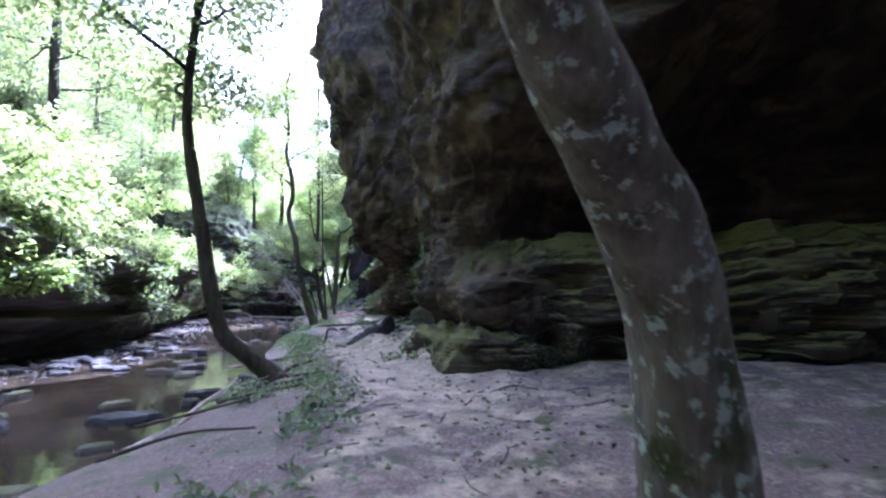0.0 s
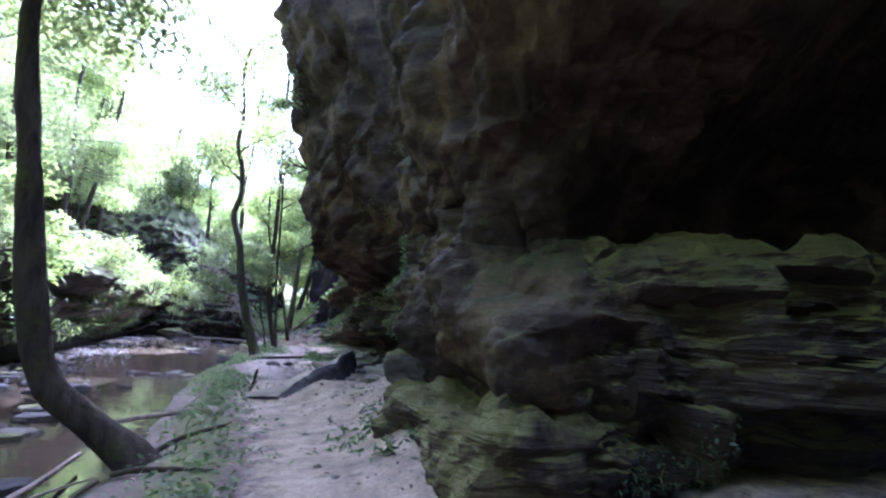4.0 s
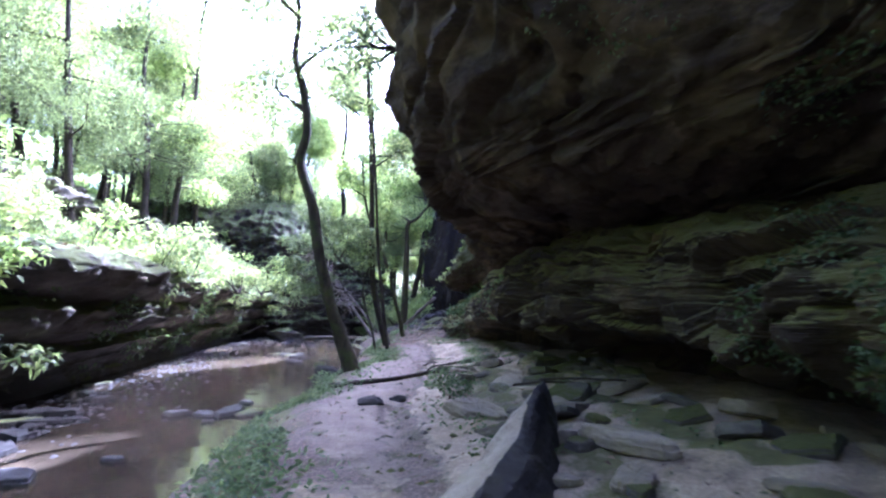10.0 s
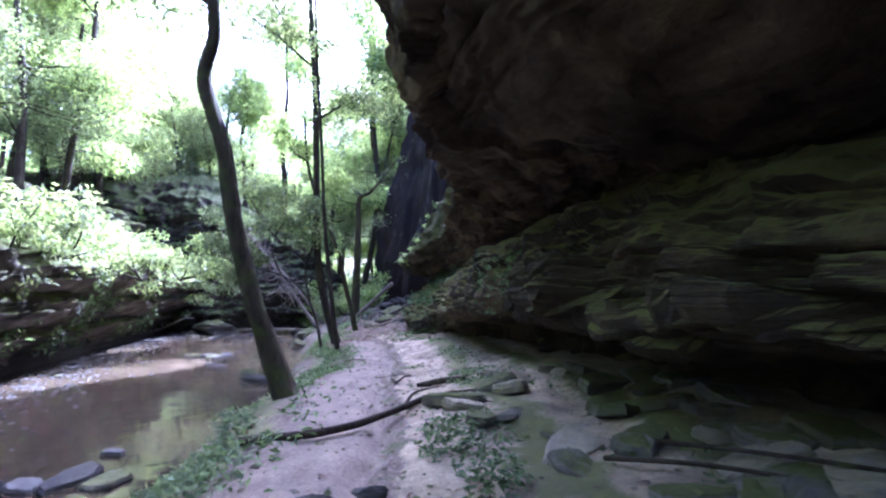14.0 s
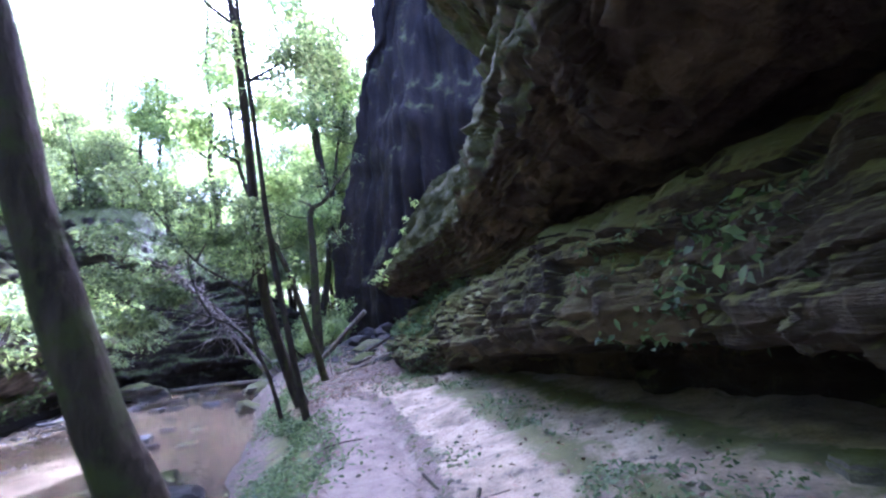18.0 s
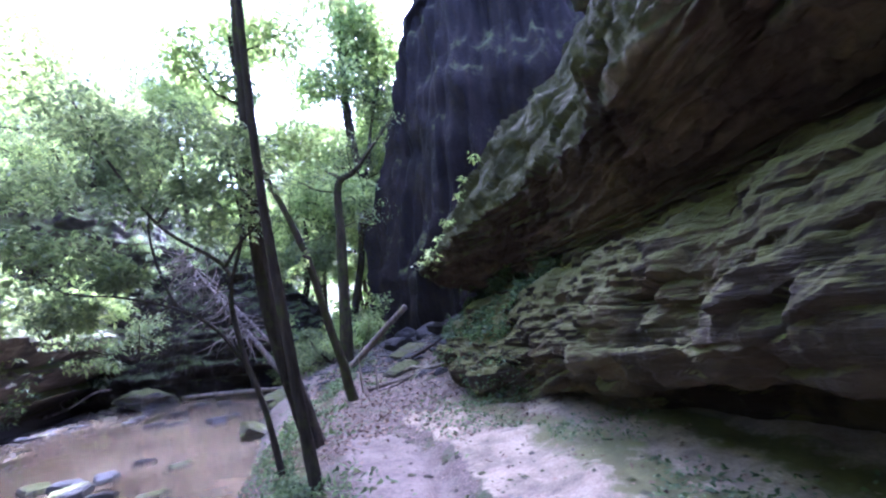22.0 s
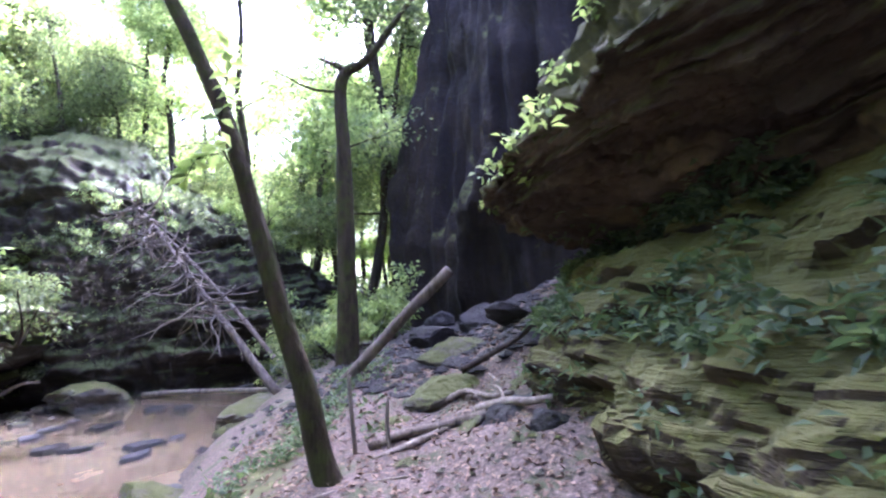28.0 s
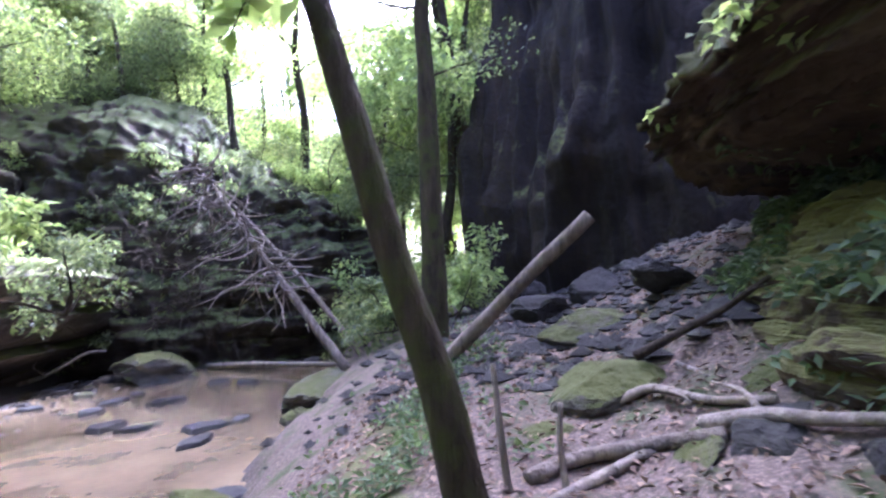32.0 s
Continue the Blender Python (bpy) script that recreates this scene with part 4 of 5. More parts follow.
stems = [[(-8.95, 24.7, -0.5), (-9.04, 24.6, -0.3), (-9.26, 24.6, 0.71), (-9.52, 24.6, 1.47), (-9.68, 24.6, 2.24), (-9.75, 24.6, 2.85), (-10.81, 24.6, 3.66), (-11.74, 24.6, 5.02), (-12.2, 24.6, 5.9)],
         [(-9.52, 24.6, 1.4), (-9.94, 24.5, 1.98), (-10.53, 24.4, 2.33), (-11.33, 24.4, 2.57), (-12.25, 24.4, 2.76), (-12.78, 24.3, 3.37)],
         [(-10.5, 24.5, 2.35), (-10.9, 24.7, 3.0), (-11.1, 24.8, 3.8), (-10.9, 24.9, 4.6)], [(-9.7, 24.6, 2.5), (-9.4, 24.5, 3.4), (-9.5, 24.4, 4.4), (-9.2, 24.3, 5.0)], [(-10.8, 24.6, 3.66), (-10.5, 24.8, 4.4), (-10.6, 24.9, 5.2)], [(-9.75, 24.6, 2.85), (-9.3, 24.2, 3.1), (-8.8, 24.0, 3.4)]]
clumps = [(-12.2, 24.6, 5.8), (-11.6, 24.5, 5.3), (-11.0, 24.8, 5.0), (-10.5, 24.9, 5.3), (-9.4, 24.4, 4.7), (-12.6, 24.3, 4.4), (-12.8, 24.3, 3.5), (-12.0, 24.4, 3.3), (-11.2, 24.7, 4.1), (-10.2, 24.7, 4.2), (-13.0, 24.4, 2.7), (-12.0, 24.3, 2.4), (-9.2, 24.1, 4.2), (-11.3, 24.4, 2.9), (-9.7, 24.5, 3.6)]
shrub("rhododendron", "tall rhododendron with crooked stems over the creek", stems, clumps, 430, 0.7, 0.17, 0.06, LEAF_DARK, rng)


def bush_kind(seed, mat, ln, wd, size):
    """A broad shrub about 2 m high, its base at the origin."""
    r = np.random.default_rng(seed)
    st, cl = [], []
    for _ in range(5):
        a = r.uniform(0, 6.28)
        w = np.array([math.cos(a), math.sin(a), r.uniform(0.5, 1.3)])
        line = limb(r, (0, 0, -0.2), w, size * r.uniform(0.9, 1.4), 0.5, 6)
        st.append(line)
        cl += [line[-1], line[-2] + r.normal(size=3) * 0.3, line[3] + r.normal(size=3) * 0.4]
    return shrub("bush", "leafy rhododendron bush above the creek", st, cl, 85, 0.55 * size / 1.6, ln, wd, mat, r, group="bushes on the far bank")


def wood_kind(seed, tall, mat, conifer=False):
    """A forest tree with its base at the origin."""
    r = np.random.default_rng(seed)
    lean = r.normal(size=2) * 0.05
    line = [(lean[0] * z + r.normal() * 0.12, lean[1] * z + r.normal() * 0.12, z) for z in np.linspace(-0.6, tall, 7)]
    lim = []
    for k in range(13):
        a, at = r.uniform(0, 6.28), r.uniform(0.3, 0.98)
        lim.append((at, (math.cos(a), math.sin(a), -0.1 if conifer else 0.45), (1 - at * 0.65) * tall * 0.26, 0.045))
    crown = (290, 1.45, 0.17, 0.065, mat) if conifer else (280, 1.75, 0.23, 0.12, mat)
    return tree("tree", "tall hemlock with drooping sprays" if conifer else "tall forest tree with thin light-green crown", line, 0.2, 0.05, BARK, r, "trees of the wood", lim, crown, sides=9)


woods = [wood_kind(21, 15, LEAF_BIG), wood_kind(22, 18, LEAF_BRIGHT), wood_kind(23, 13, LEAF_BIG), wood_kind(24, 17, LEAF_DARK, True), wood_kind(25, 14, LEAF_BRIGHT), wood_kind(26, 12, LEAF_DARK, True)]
bushes = [bush_kind(31, LEAF_BIG, 0.2, 0.075, 1.7), bush_kind(32, LEAF_DARK, 0.18, 0.06, 1.5), bush_kind(33, LEAF_BRIGHT, 0.2, 0.09, 1.6), bush_kind(34, LEAF_BIG, 0.16, 0.06, 1.3)]


def place_kind(kinds, spots, r, low, high):
    """Puts the first of each kind, then copies, at the spots."""
    for k, (x, y, z) in enumerate(spots):
        s = r.uniform(low, high)
        m = Matrix.Translation((x, y, z)) @ Matrix.Rotation(r.uniform(0, 6.28), 4, "Z") @ Matrix.Diagonal((s, s, s * r.uniform(0.9, 1.1), 1))
        if k < len(kinds):
            kinds[k].matrix_basis = m
        else:
            copy_thing(kinds[k % len(kinds)], m).scale = m.to_scale()


# wood: the far slope, then the valley ahead, then unseen trees added behind the start
r = np.random.default_rng(5)
spots = []
while len(spots) < 142:
    y = r.uniform(-14, 85)
    if len(spots) < 95:
        x = lerp_table(y, BANK_L) - 2.2 - 26 * r.uniform(0, 1) ** 1.5
    elif len(spots) < 108:
        y = r.uniform(44, 90)
        x = lerp_table(y, BANK_R) + r.uniform(1.5, 14)
        if x > -11 - (y - 44) * 0.1:
            continue
    else:
        y, x = r.uniform(60, 110), r.uniform(-70, -8)
    if any((x - a) ** 2 + (y - b) ** 2 < 5 for a, b, _ in spots):
        continue
    spots.append((float(x), float(y), surface(x, y) - 0.1))
# Unseen trees behind the start, added to block sky light from there.
for x, y in ((-9, -16), (-4, -19), (3, -18), (8, -15), (-13, -14), (-1, -25), (6, -26), (-8, -27), (11, -22), (-16, -22), (0, -33), (-5, -15), (5, -13.5), (-14, -30), (9, -32)):
    spots.append((x, y, surface(x, y) - 0.1))
for x, y in ((-12.3, 46.5), (-11.9, 50), (-11.5, 54), (-12.4, 58), (-13.6, 62)):
    spots.append((x, y, surface(x, y) - 0.1))
# Nearer unseen trees, added to darken the cliff beside the start.
for x, y in ((5.2, -10.5), (2.4, -11), (-1.2, -11.5), (-4.2, -10.5), (-7.2, -11.5), (-10.5, -9.5), (7.8, -8.5), (0.6, -13.5), (-12.5, -7.5), (3.8, -13)):
    spots.append((x, y, surface(x, y) - 0.1))
# More unseen trees behind, added only to cut the light.
for k in range(24):
    spots.append((r.uniform(-16, 16), r.uniform(-30, -14.5), -0.3))
tall_spots = [(-12.4, 47.0), (-12.2, 51.0), (-13.4, 55.0)]
for x, y in ((-24, 47), (-28, 45), (-32, 43), (-23.5, 52), (-30, 49)):
    spots.append((x, y, 7.0 + r.uniform(0, 1)))
for _ in range(20):
    y = r.uniform(46, 68)
    x = float(lerp_table(y, BANK_R)) + r.uniform(-16, 6)
    spots.append((x, y, surface(x, y) - 0.1))
place_kind(woods, spots, r, 0.85, 1.45)

spots = []
for k in range(26):
    y = -6 + k * 1.9 + r.uniform(-0.8, 0.8)
    x = float(lerp_table(y, BANK_L)) + (r.uniform(-4.2, -2.0) if 11 < y < 25 else r.uniform(-0.9, 1.3))
    spots.append((x, y, (3.4 if 11 < y < 25 else 2.75) + r.uniform(-0.1, 0.3)))
for k in range(17):
    y = 19.5 + k * 0.95 + r.uniform(-0.5, 0.5)
    spots.append((float(lerp_table(y, BANK_L)) + r.uniform(1.2, 1.9), y, r.uniform(1.9, 2.5)))
for k in range(190):
    y = r.uniform(-12, 75)
    x = float(lerp_table(y, BANK_L)) - r.uniform(1.5, 18)
    spots.append((x, y, surface(x, y)))
for x, y, z in ((-17.6, 33.0, 1.5), (-18.4, 30.6, 2.4), (-16.0, 25.0, 2.2), (-17.2, 27.6, 2.3), (-16.2, 48.2, 6), (-18.6, 46.0, 6.2), (-21.5, 44.2, 6.4), (-24.5, 42.6, 6.6), (-28, 41.6, 6.6), (-15.6, 51, 4.6), (-14.4, 46.2, 0.2), (-13.4, 48.6, 0.4)):
    spots.append((x, y, z))
# Those at y -12 and below are unseen, added to close off light.
for x, y in ((-12.6, 38), (-13.5, 41), (-12.0, 44), (-15.5, 45), (-14, 48), (-17, 50), (-12.5, 50), (-19, 54), (-15, 56), (-10.8, 38.5), (-22, 58), (-26, 62), (-20, 64), (-30, 68), (-34, 72), (-24, 70), (-16, 66), (-28, 76), (-36, 80), (-20, 76), (-3, -13), (2, -14), (6, -12), (-7, -14), (9, -13), (0, -17), (-10, -18), (-11.6, 42.8), (-12.6, 46), (-13.6, 52), (-14.8, 47.5), (-16.5, 47), (-11.9, 49), (-18, 52), (-21, 55), (-24, 58), (-27.5, 60), (-31, 62), (-18, 60), (-13, 62), (-23, 63), (-11, 36.2)):
    spots.append((x, y, surface(x, y)))
for k in range(40):
    y = r.uniform(39, 62)
    side = r.random() < 0.5
    x = float(lerp_table(y, BANK_R)) + r.uniform(0.2, 5) if side else float(lerp_table(y, BANK_L)) + r.uniform(-3, 1.2)
    if x < -11.5:
        spots.append((x, y, max(surface(x, y), -0.5)))
place_kind(bushes, spots, r, 0.7, 1.3)

for k, (x, y) in enumerate(tall_spots):
    m = Matrix.Translation((x, y, surface(x, y) - 0.2)) @ Matrix.Rotation(r.uniform(0, 6.28), 4, "Z") @ Matrix.Diagonal((1.25, 1.25, 1.5, 1))
    copy_thing(woods[(1, 4, 0)[k % 3]], m).scale = m.to_scale()
# tall thicket that hangs over the creek early on
thicket = []
for k in range(34):
    y = r.uniform(2.5, 10.3)
    z = r.choice([0.9, 1.8, 2.6, 3.4, 4.2]) + r.uniform(-0.4, 0.4)
    thicket.append((float(lerp_table(y, BANK_L)) + 1.9 - 0.35 * z + r.uniform(-0.6, 0.4), y, z))
for x, y, z in thicket:
    m = Matrix.Translation((x, y, z)) @ Matrix.Rotation(r.uniform(0, 6.28), 4, "Z") @ Matrix.Diagonal((1.15, 1.15, 1.0, 1))
    copy_thing(bushes[int(r.integers(0, 4))], m).scale = m.to_scale()
# low bushes and ferny clumps on the steps and rim of the rock wall at the bend
r = np.random.default_rng(417)
rim = np.array([v.co for v in outcrop.data.vertices if v.co.z > 3.0 and v.co.z < 12.5 and -32 < v.co.x < -15.5])
for at in rim[r.integers(0, len(rim), 14)]:
    m = Matrix.LocRotScale(Vector(at) - Vector((0, 0, 0.15)), Euler((0, 0, r.uniform(0, 6.28))), Vector([r.uniform(0.6, 1.0)] * 3))
    copy_thing(bushes[int(r.integers(0, 4))], m).scale = m.to_scale()

# distant wooded slopes, too far to tell tree from tree
r = np.random.default_rng(8)
cx, cy = r.uniform(-110, 10, 1500), 60 + 80 * r.uniform(0, 1, 1500) ** 1.4
cx[:380], cy[:380] = r.uniform(-95, -42, 380), r.uniform(-10, 90, 380)
ok = ~((cx > -12) & (cy < 75))
cx, cy = cx[ok], cy[ok]
cz = heights(cx, cy) + 13 * r.uniform(0, 1, len(cx)) ** 1.8
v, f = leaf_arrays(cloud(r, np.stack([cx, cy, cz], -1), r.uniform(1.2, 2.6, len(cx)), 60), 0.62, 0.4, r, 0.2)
# The brighter leaf colour stands in for haze and sun over the slopes.
tagged(new("far_woods", make_mesh("far_woods", v, f, LEAF_BRIGHT)), "green woods on the far slopes, leaf colour brightened for haze", "woods", kind="stuff")


# ---- rocks ----
def rock_mesh(name, seed, size, mat, cuts=14, rough=0.1, detail=4):
    """A broken stone: a ball cut by planes, then weathered."""
    r = np.random.default_rng(seed)
    bm = bmesh.new()
    bmesh.ops.create_icosphere(bm, subdivisions=detail, radius=1.0)
    v = np.array([p.co[:] for p in bm.verts])
    f = np.array([[q.index for q in t.verts] for t in bm.faces])
    bm.free()
    for _ in range(cuts):
        n = r.normal(size=3)
        n /= np.linalg.norm(n)
        d = r.uniform(0.42, 0.78)
        over = np.clip(v @ n - d, 0, None)
        v = v - over[:, None] * n * 0.94
    v = v * (1 + rough * fbm(v * 2.2 + seed, 4, seed)[:, None] + 0.045 * ridged(v * 4.5 + seed, 3, seed + 3)[:, None])
    v = v / np.abs(v).max(axis=0) * np.array(size) * 0.5
    return make_mesh(name, v, f, mat, False)


def rock(label, seed, size, at, turn=(0, 0, 0), mat=None, category="rock", name="rock", group="", cuts=14):
    ob = new(name, rock_mesh(name, seed, size, mat or BOULDER, cuts))
    ob.matrix_basis = pose(*at, *turn)
    return tagged(ob, label, category, group)


def plate_mesh(name, seed, size, mat):
    """A thin broken plate of bedded stone: uneven many-sided outline, chipped edges, stepped top."""
    r = np.random.default_rng(seed)
    k = int(r.integers(5, 8))
    ang = np.sort(np.linspace(0, 2 * np.pi, k, endpoint=False) + r.uniform(-0.35, 0.35, k))
    rad = r.uniform(0.75, 1.15, k)
    corner = np.stack([np.cos(ang) * rad, np.sin(ang) * rad], 1)
    ring = np.concatenate([corner[i] + (corner[(i + 1) % k] - corner[i]) * np.linspace(0, 1, 5, endpoint=False)[:, None] for i in range(k)])
    ring = ring * (1 + r.normal(size=len(ring)) * 0.025)[:, None]
    m = len(ring)
    rings = [(0.86, -0.5), (1.0, -0.38), (1.02, 0.1), (0.97, 0.16), (0.95, 0.4), (0.88, 0.5), (0.55, 0.52)]
    v = np.concatenate([np.column_stack([ring * f * 0.5, np.full(m, h) + (r.normal(size=m) * 0.04 if h > 0 else 0)]) for f, h in rings] + [[[0, 0, 0.5]], [[0, 0, -0.5]]])
    v[:, 2] += 0.25 * v[:, 0] * r.uniform(-1, 1)
    v = v * np.array(size)
    i = np.arange(m)
    j = (i + 1) % m
    f = [np.column_stack([i + a * m, j + a * m, j + (a + 1) * m]) for a in range(len(rings) - 1)] + [np.column_stack([i + a * m, j + (a + 1) * m, i + (a + 1) * m]) for a in range(len(rings) - 1)]
    t = (len(rings) - 1) * m
    f += [np.column_stack([i + t, j + t, np.full(m, len(v) - 2)]), np.column_stack([j, i, np.full(m, len(v) - 1)])]
    return make_mesh(name, v, np.concatenate(f), mat, False)


def plate(label, seed, size, at, turn, mat, category="rock", name="rock", group=""):
    ob = new(name, plate_mesh(name, seed, size, mat))
    ob.matrix_basis = pose(*at, *turn)
    return tagged(ob, label, category, group)


def wedge(label):
    """A long low ridge of stone: sand-coloured slope on one side, broken face with painted shade on the other."""
    s, c = np.linspace(0, 1, 80), np.linspace(0, 1, 34)
    ss, cc = [q.ravel() for q in np.meshgrid(s, c, indexing="ij")]
    rx, ry = -2.42 + 0.66 * ss + 0.05 * np.sin(ss * 4), 6.2 + 4.1 * ss
    base = heights(rx, ry)
    top = 0.08 + 0.6 * ss + 0.03 * fbm(np.stack([ss * 6, 0 * ss, 0 * ss], -1), 3, 5)
    top = top * np.clip((1 - ss) * 14, 0, 1)
    across = np.interp(cc, [0, 0.42, 0.47, 1], [-0.8, -0.07, 0.02, 0.5])
    high = np.interp(cc, [0, 0.2, 0.42, 0.47, 1], [-0.3, 0.5, 1.0, 0.97, -0.6])
    q = np.stack([rx + across, ry, high], -1)
    facet = np.floor(ss * 7 + 0.6 * value_noise(q * 2, 4))
    v = np.stack([rx + across * (1.0 - 0.52 * ss) + 0.06 * (cc > 0.5) * value_noise(np.stack([facet * 3.7, 0 * ss, 0 * ss], -1), 6) + 0.02 * fbm(q * 4, 3, 8), ry + 0.4 * np.clip(0.5 - cc, 0, 1) * ss, base + top * high + 0.02 * ridged(q * 3, 3, 9) - 0.03], -1)
    f = grid_faces(80, 34)
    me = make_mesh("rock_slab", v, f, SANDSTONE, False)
    # The shaded side's darkness is put into the paint of the right face.
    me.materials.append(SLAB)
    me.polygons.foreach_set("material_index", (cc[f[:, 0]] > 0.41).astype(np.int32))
    return tagged(new("rock_slab", me), label, "slab")


wedge("long slab on edge beside the trail, broken side painted in shade")
rock("square mossy block at the foot of the cliff", 5, (0.62, 0.6, 0.5), (-0.06, 3.45, 0.88), (4, 0, 14), MOSSROCK, "block", "rock_block", cuts=4)
rock("pale rock under a mossy block", 6, (0.8, 0.8, 0.6), (0.05, 3.55, 0.35), (0, 0, 40), MOSSROCK)
for sd, sz, at, tn, mt in ((11, (0.5, 0.4, 0.3), (-0.34, -1.2, -0.12), (0, 0, 20), BOULDER), (12, (0.6, 0.3, 0.25), (-0.85, -0.8, -0.12), (0, 10, 40), MOSSROCK), (13, (0.6, 0.45, 0.25), (1.73, -1.6, -0.05), (0, 0, 10), MOSSROCK), (21, (0.6, 0.4, 0.2), (-3.0, 14.1, 0.25), (0, 0, 15), BOULDER), (22, (0.45, 0.35, 0.2), (-4.45, 12.0, 0.08), (0, 0, 50), SLAB), (23, (0.35, 0.25, 0.15), (-4.1, 12.3, 0.08), (0, 0, 10), SLAB)):
    rock("flat weathered sandstone piece beside the trail", sd, sz, at, tn, mt, group="loose rocks beside the trail")
r = np.random.default_rng(70)
flat_kinds = [plate("flat broken sandstone plate below the ledge", 80 + k, (0.85, 0.6, 0.14), (-1, 9 + k, 0.3), (0, 0, 0), (SANDSTONE, MOSSROCK, BOULDER, MOSSROCK, SANDSTONE, BOULDER)[k], group="flat rocks below the ledge") for k in range(6)]
for k in range(70):
    y = r.uniform(7.6, 16.5)
    x = float(lerp_table(y, TRAIL)) + r.uniform(1.5, 4.3)
    s = r.uniform(0.35, 1.15)
    m = Matrix.Translation((x, y, surface(x, y) + 0.03 * s)) @ Euler((r.normal() * 0.16, r.normal() * 0.16, r.uniform(0, 6.28))).to_matrix().to_4x4() @ Matrix.Diagonal((s, s * r.uniform(0.7, 1.1), s, 1))
    if k < 6:
        flat_kinds[k].matrix_basis = m
    else:
        copy_thing(flat_kinds[k % 6], m).scale = m.to_scale()
for sd, sz, at, tn, mt, lb in ((31, (0.75, 0.6, 0.3), (-8.35, 28.75, 0.12), (0, 6, 30), MOSSROCK, "mossy flat stone in leaf litter"), (32, (0.3, 0.7, 0.45), (-7.85, 29.1, 0.3), (10, 20, -20), MOSSROCK, "tilted stone with moss in leaf litter"), (33, (0.9, 0.7, 0.4), (-7.35, 29.0, 0.4), (20, -14, 30), SLAB, "dark tilted slab below the mossy ledge"), (34, (0.6, 0.6, 0.45), (-7.0, 28.6, 0.45), (-10, 20, 60), SLAB, "dark tilted slab below the mossy ledge"), (53, (1.15, 0.9, 0.5), (-8.22, 30.3, 0.5), (4, -6, 15), MOSSROCK, "flat-topped mossy boulder in leaf litter"), (54, (1.3, 0.9, 0.5), (-6.3, 31.0, 0.95), (6, -10, 40), MOSSROCK, "mossy slab on the scree"), (55, (1.7, 0.9, 0.4), (-6.65, 29.6, 0.8), (6, -16, 20), MOSSROCK, "broad mossy slab below the ledge"), (35, (1.5, 0.9, 0.7), (-8.45, 32.3, 0.78), (0, 0, 20), MOSSROCK, "mossy boulder on the scree"),
                               (36, (0.7, 0.6, 0.25), (-8.75, 29.7, 0.3), (0, 5, 10), MOSSROCK, "mossy flat stone in leaf litter"), (37, (0.8, 0.6, 0.3), (-8.4, 30.5, 0.55), (0, -8, 70), MOSSROCK, "mossy flat stone in leaf litter"), (38, (0.6, 0.4, 0.25), (-9.3, 30.6, 0.3), (0, 0, 30), BOULDER, "flat stone in leaf litter"), (39, (1.3, 0.9, 0.35), (-6.9, 30.9, 1.15), (8, -14, 20), SLAB, "broad dark slab leaning on the scree"), (40, (1.2, 0.7, 0.4), (-7.3, 32.4, 1.4), (0, 10, 50), SLAB, "broad dark slab leaning on the scree"),
                               (41, (1.1, 0.9, 0.6), (-9, 34.2, 0.98), (0, 0, 10), SLAB, "dark wet boulder at the cliff foot"), (42, (1.4, 1.0, 0.8), (-8, 35, 1.28), (0, 0, 60), SLAB, "dark wet boulder at the cliff foot"), (43, (1.0, 0.8, 0.5), (-9.8, 36, 0.88), (0, 0, 30), SLAB, "dark wet boulder at the cliff foot"), (44, (1.6, 1.1, 0.9), (-7.2, 36.6, 1.48), (0, 0, 20), SLAB, "dark wet boulder at the cliff foot"), (45, (1.2, 1.0, 0.7), (-9.6, 38.6, 1.18), (0, 0, 75), SLAB, "dark wet boulder at the cliff foot"),
                               (46, (1.6, 5.6, 0.55), (-14.3, 36.4, -0.58), (0, -4, 8), BOULDER, "long flat rock shelf in the creek"), (47, (1.3, 0.75, 0.6), (-12.55, 33.1, -0.55), (0, 8, 20), MOSSROCK, "mossy rock at the water's edge"), (48, (0.8, 0.6, 0.5), (-12.0, 34.0, -0.4), (0, 0, 50), BOULDER, "grey rock at the water's edge"), (49, (3.6, 2.2, 1.3), (-21.2, 38.8, -0.5), (0, 3, -20), MOSSROCK, "broad mossy boulder in the creek"), (50, (0.6, 0.45, 0.4), (-10.5, 22.5, -0.68), (0, 0, 20), MOSSROCK, "wet rock standing in the creek"), (51, (1.0, 0.6, 0.35), (-9.8, 21.6, -0.7), (0, 0, 5), SLAB, "wet rock standing in the creek"), (52, (1.1, 0.8, 0.5), (-12.2, 30.0, -0.55), (0, 5, 40), MOSSROCK, "mossy rock at the water's edge")):
    rock(lb, sd, sz, at, tn, mt, cuts=7)

r = np.random.default_rng(77)
stone_kinds = [plate("wet flat stone in the shallow creek", 60 + k, (0.6, 0.42, 0.1), (-9, 12 + k, -0.74), (0, 0, 0), (STONE, SLAB, STONE, SLAB, BOULDER)[k], "stone", "creek_stone", "stones in the creek") for k in range(5)]
spots = [(-10.9, 11.8), (-11.4, 12.5), (-8.7, 10.0), (-8.5, 13.6), (-8.1, 14.5), (-8.9, 15.5), (-12.5, 24.2), (-14.5, 27.0), (-14.0, 28.5), (-15.2, 27.0), (-14.0, 27.3)]
while len(spots) < 150:
    y = r.uniform(-4, 42)
    a, b = float(lerp_table(y, BANK_L)) + 0.6, float(lerp_table(y, BANK_R)) - 0.1
    f = r.choice([r.uniform(0, 0.45), r.uniform(0.5, 1.0)], p=[0.75, 0.25])
    if fbm(np.array([[y * 0.3, f * 3, 0]]), 2, 9)[0] > -0.15:
        spots.append((a + (b - a) * f, y))
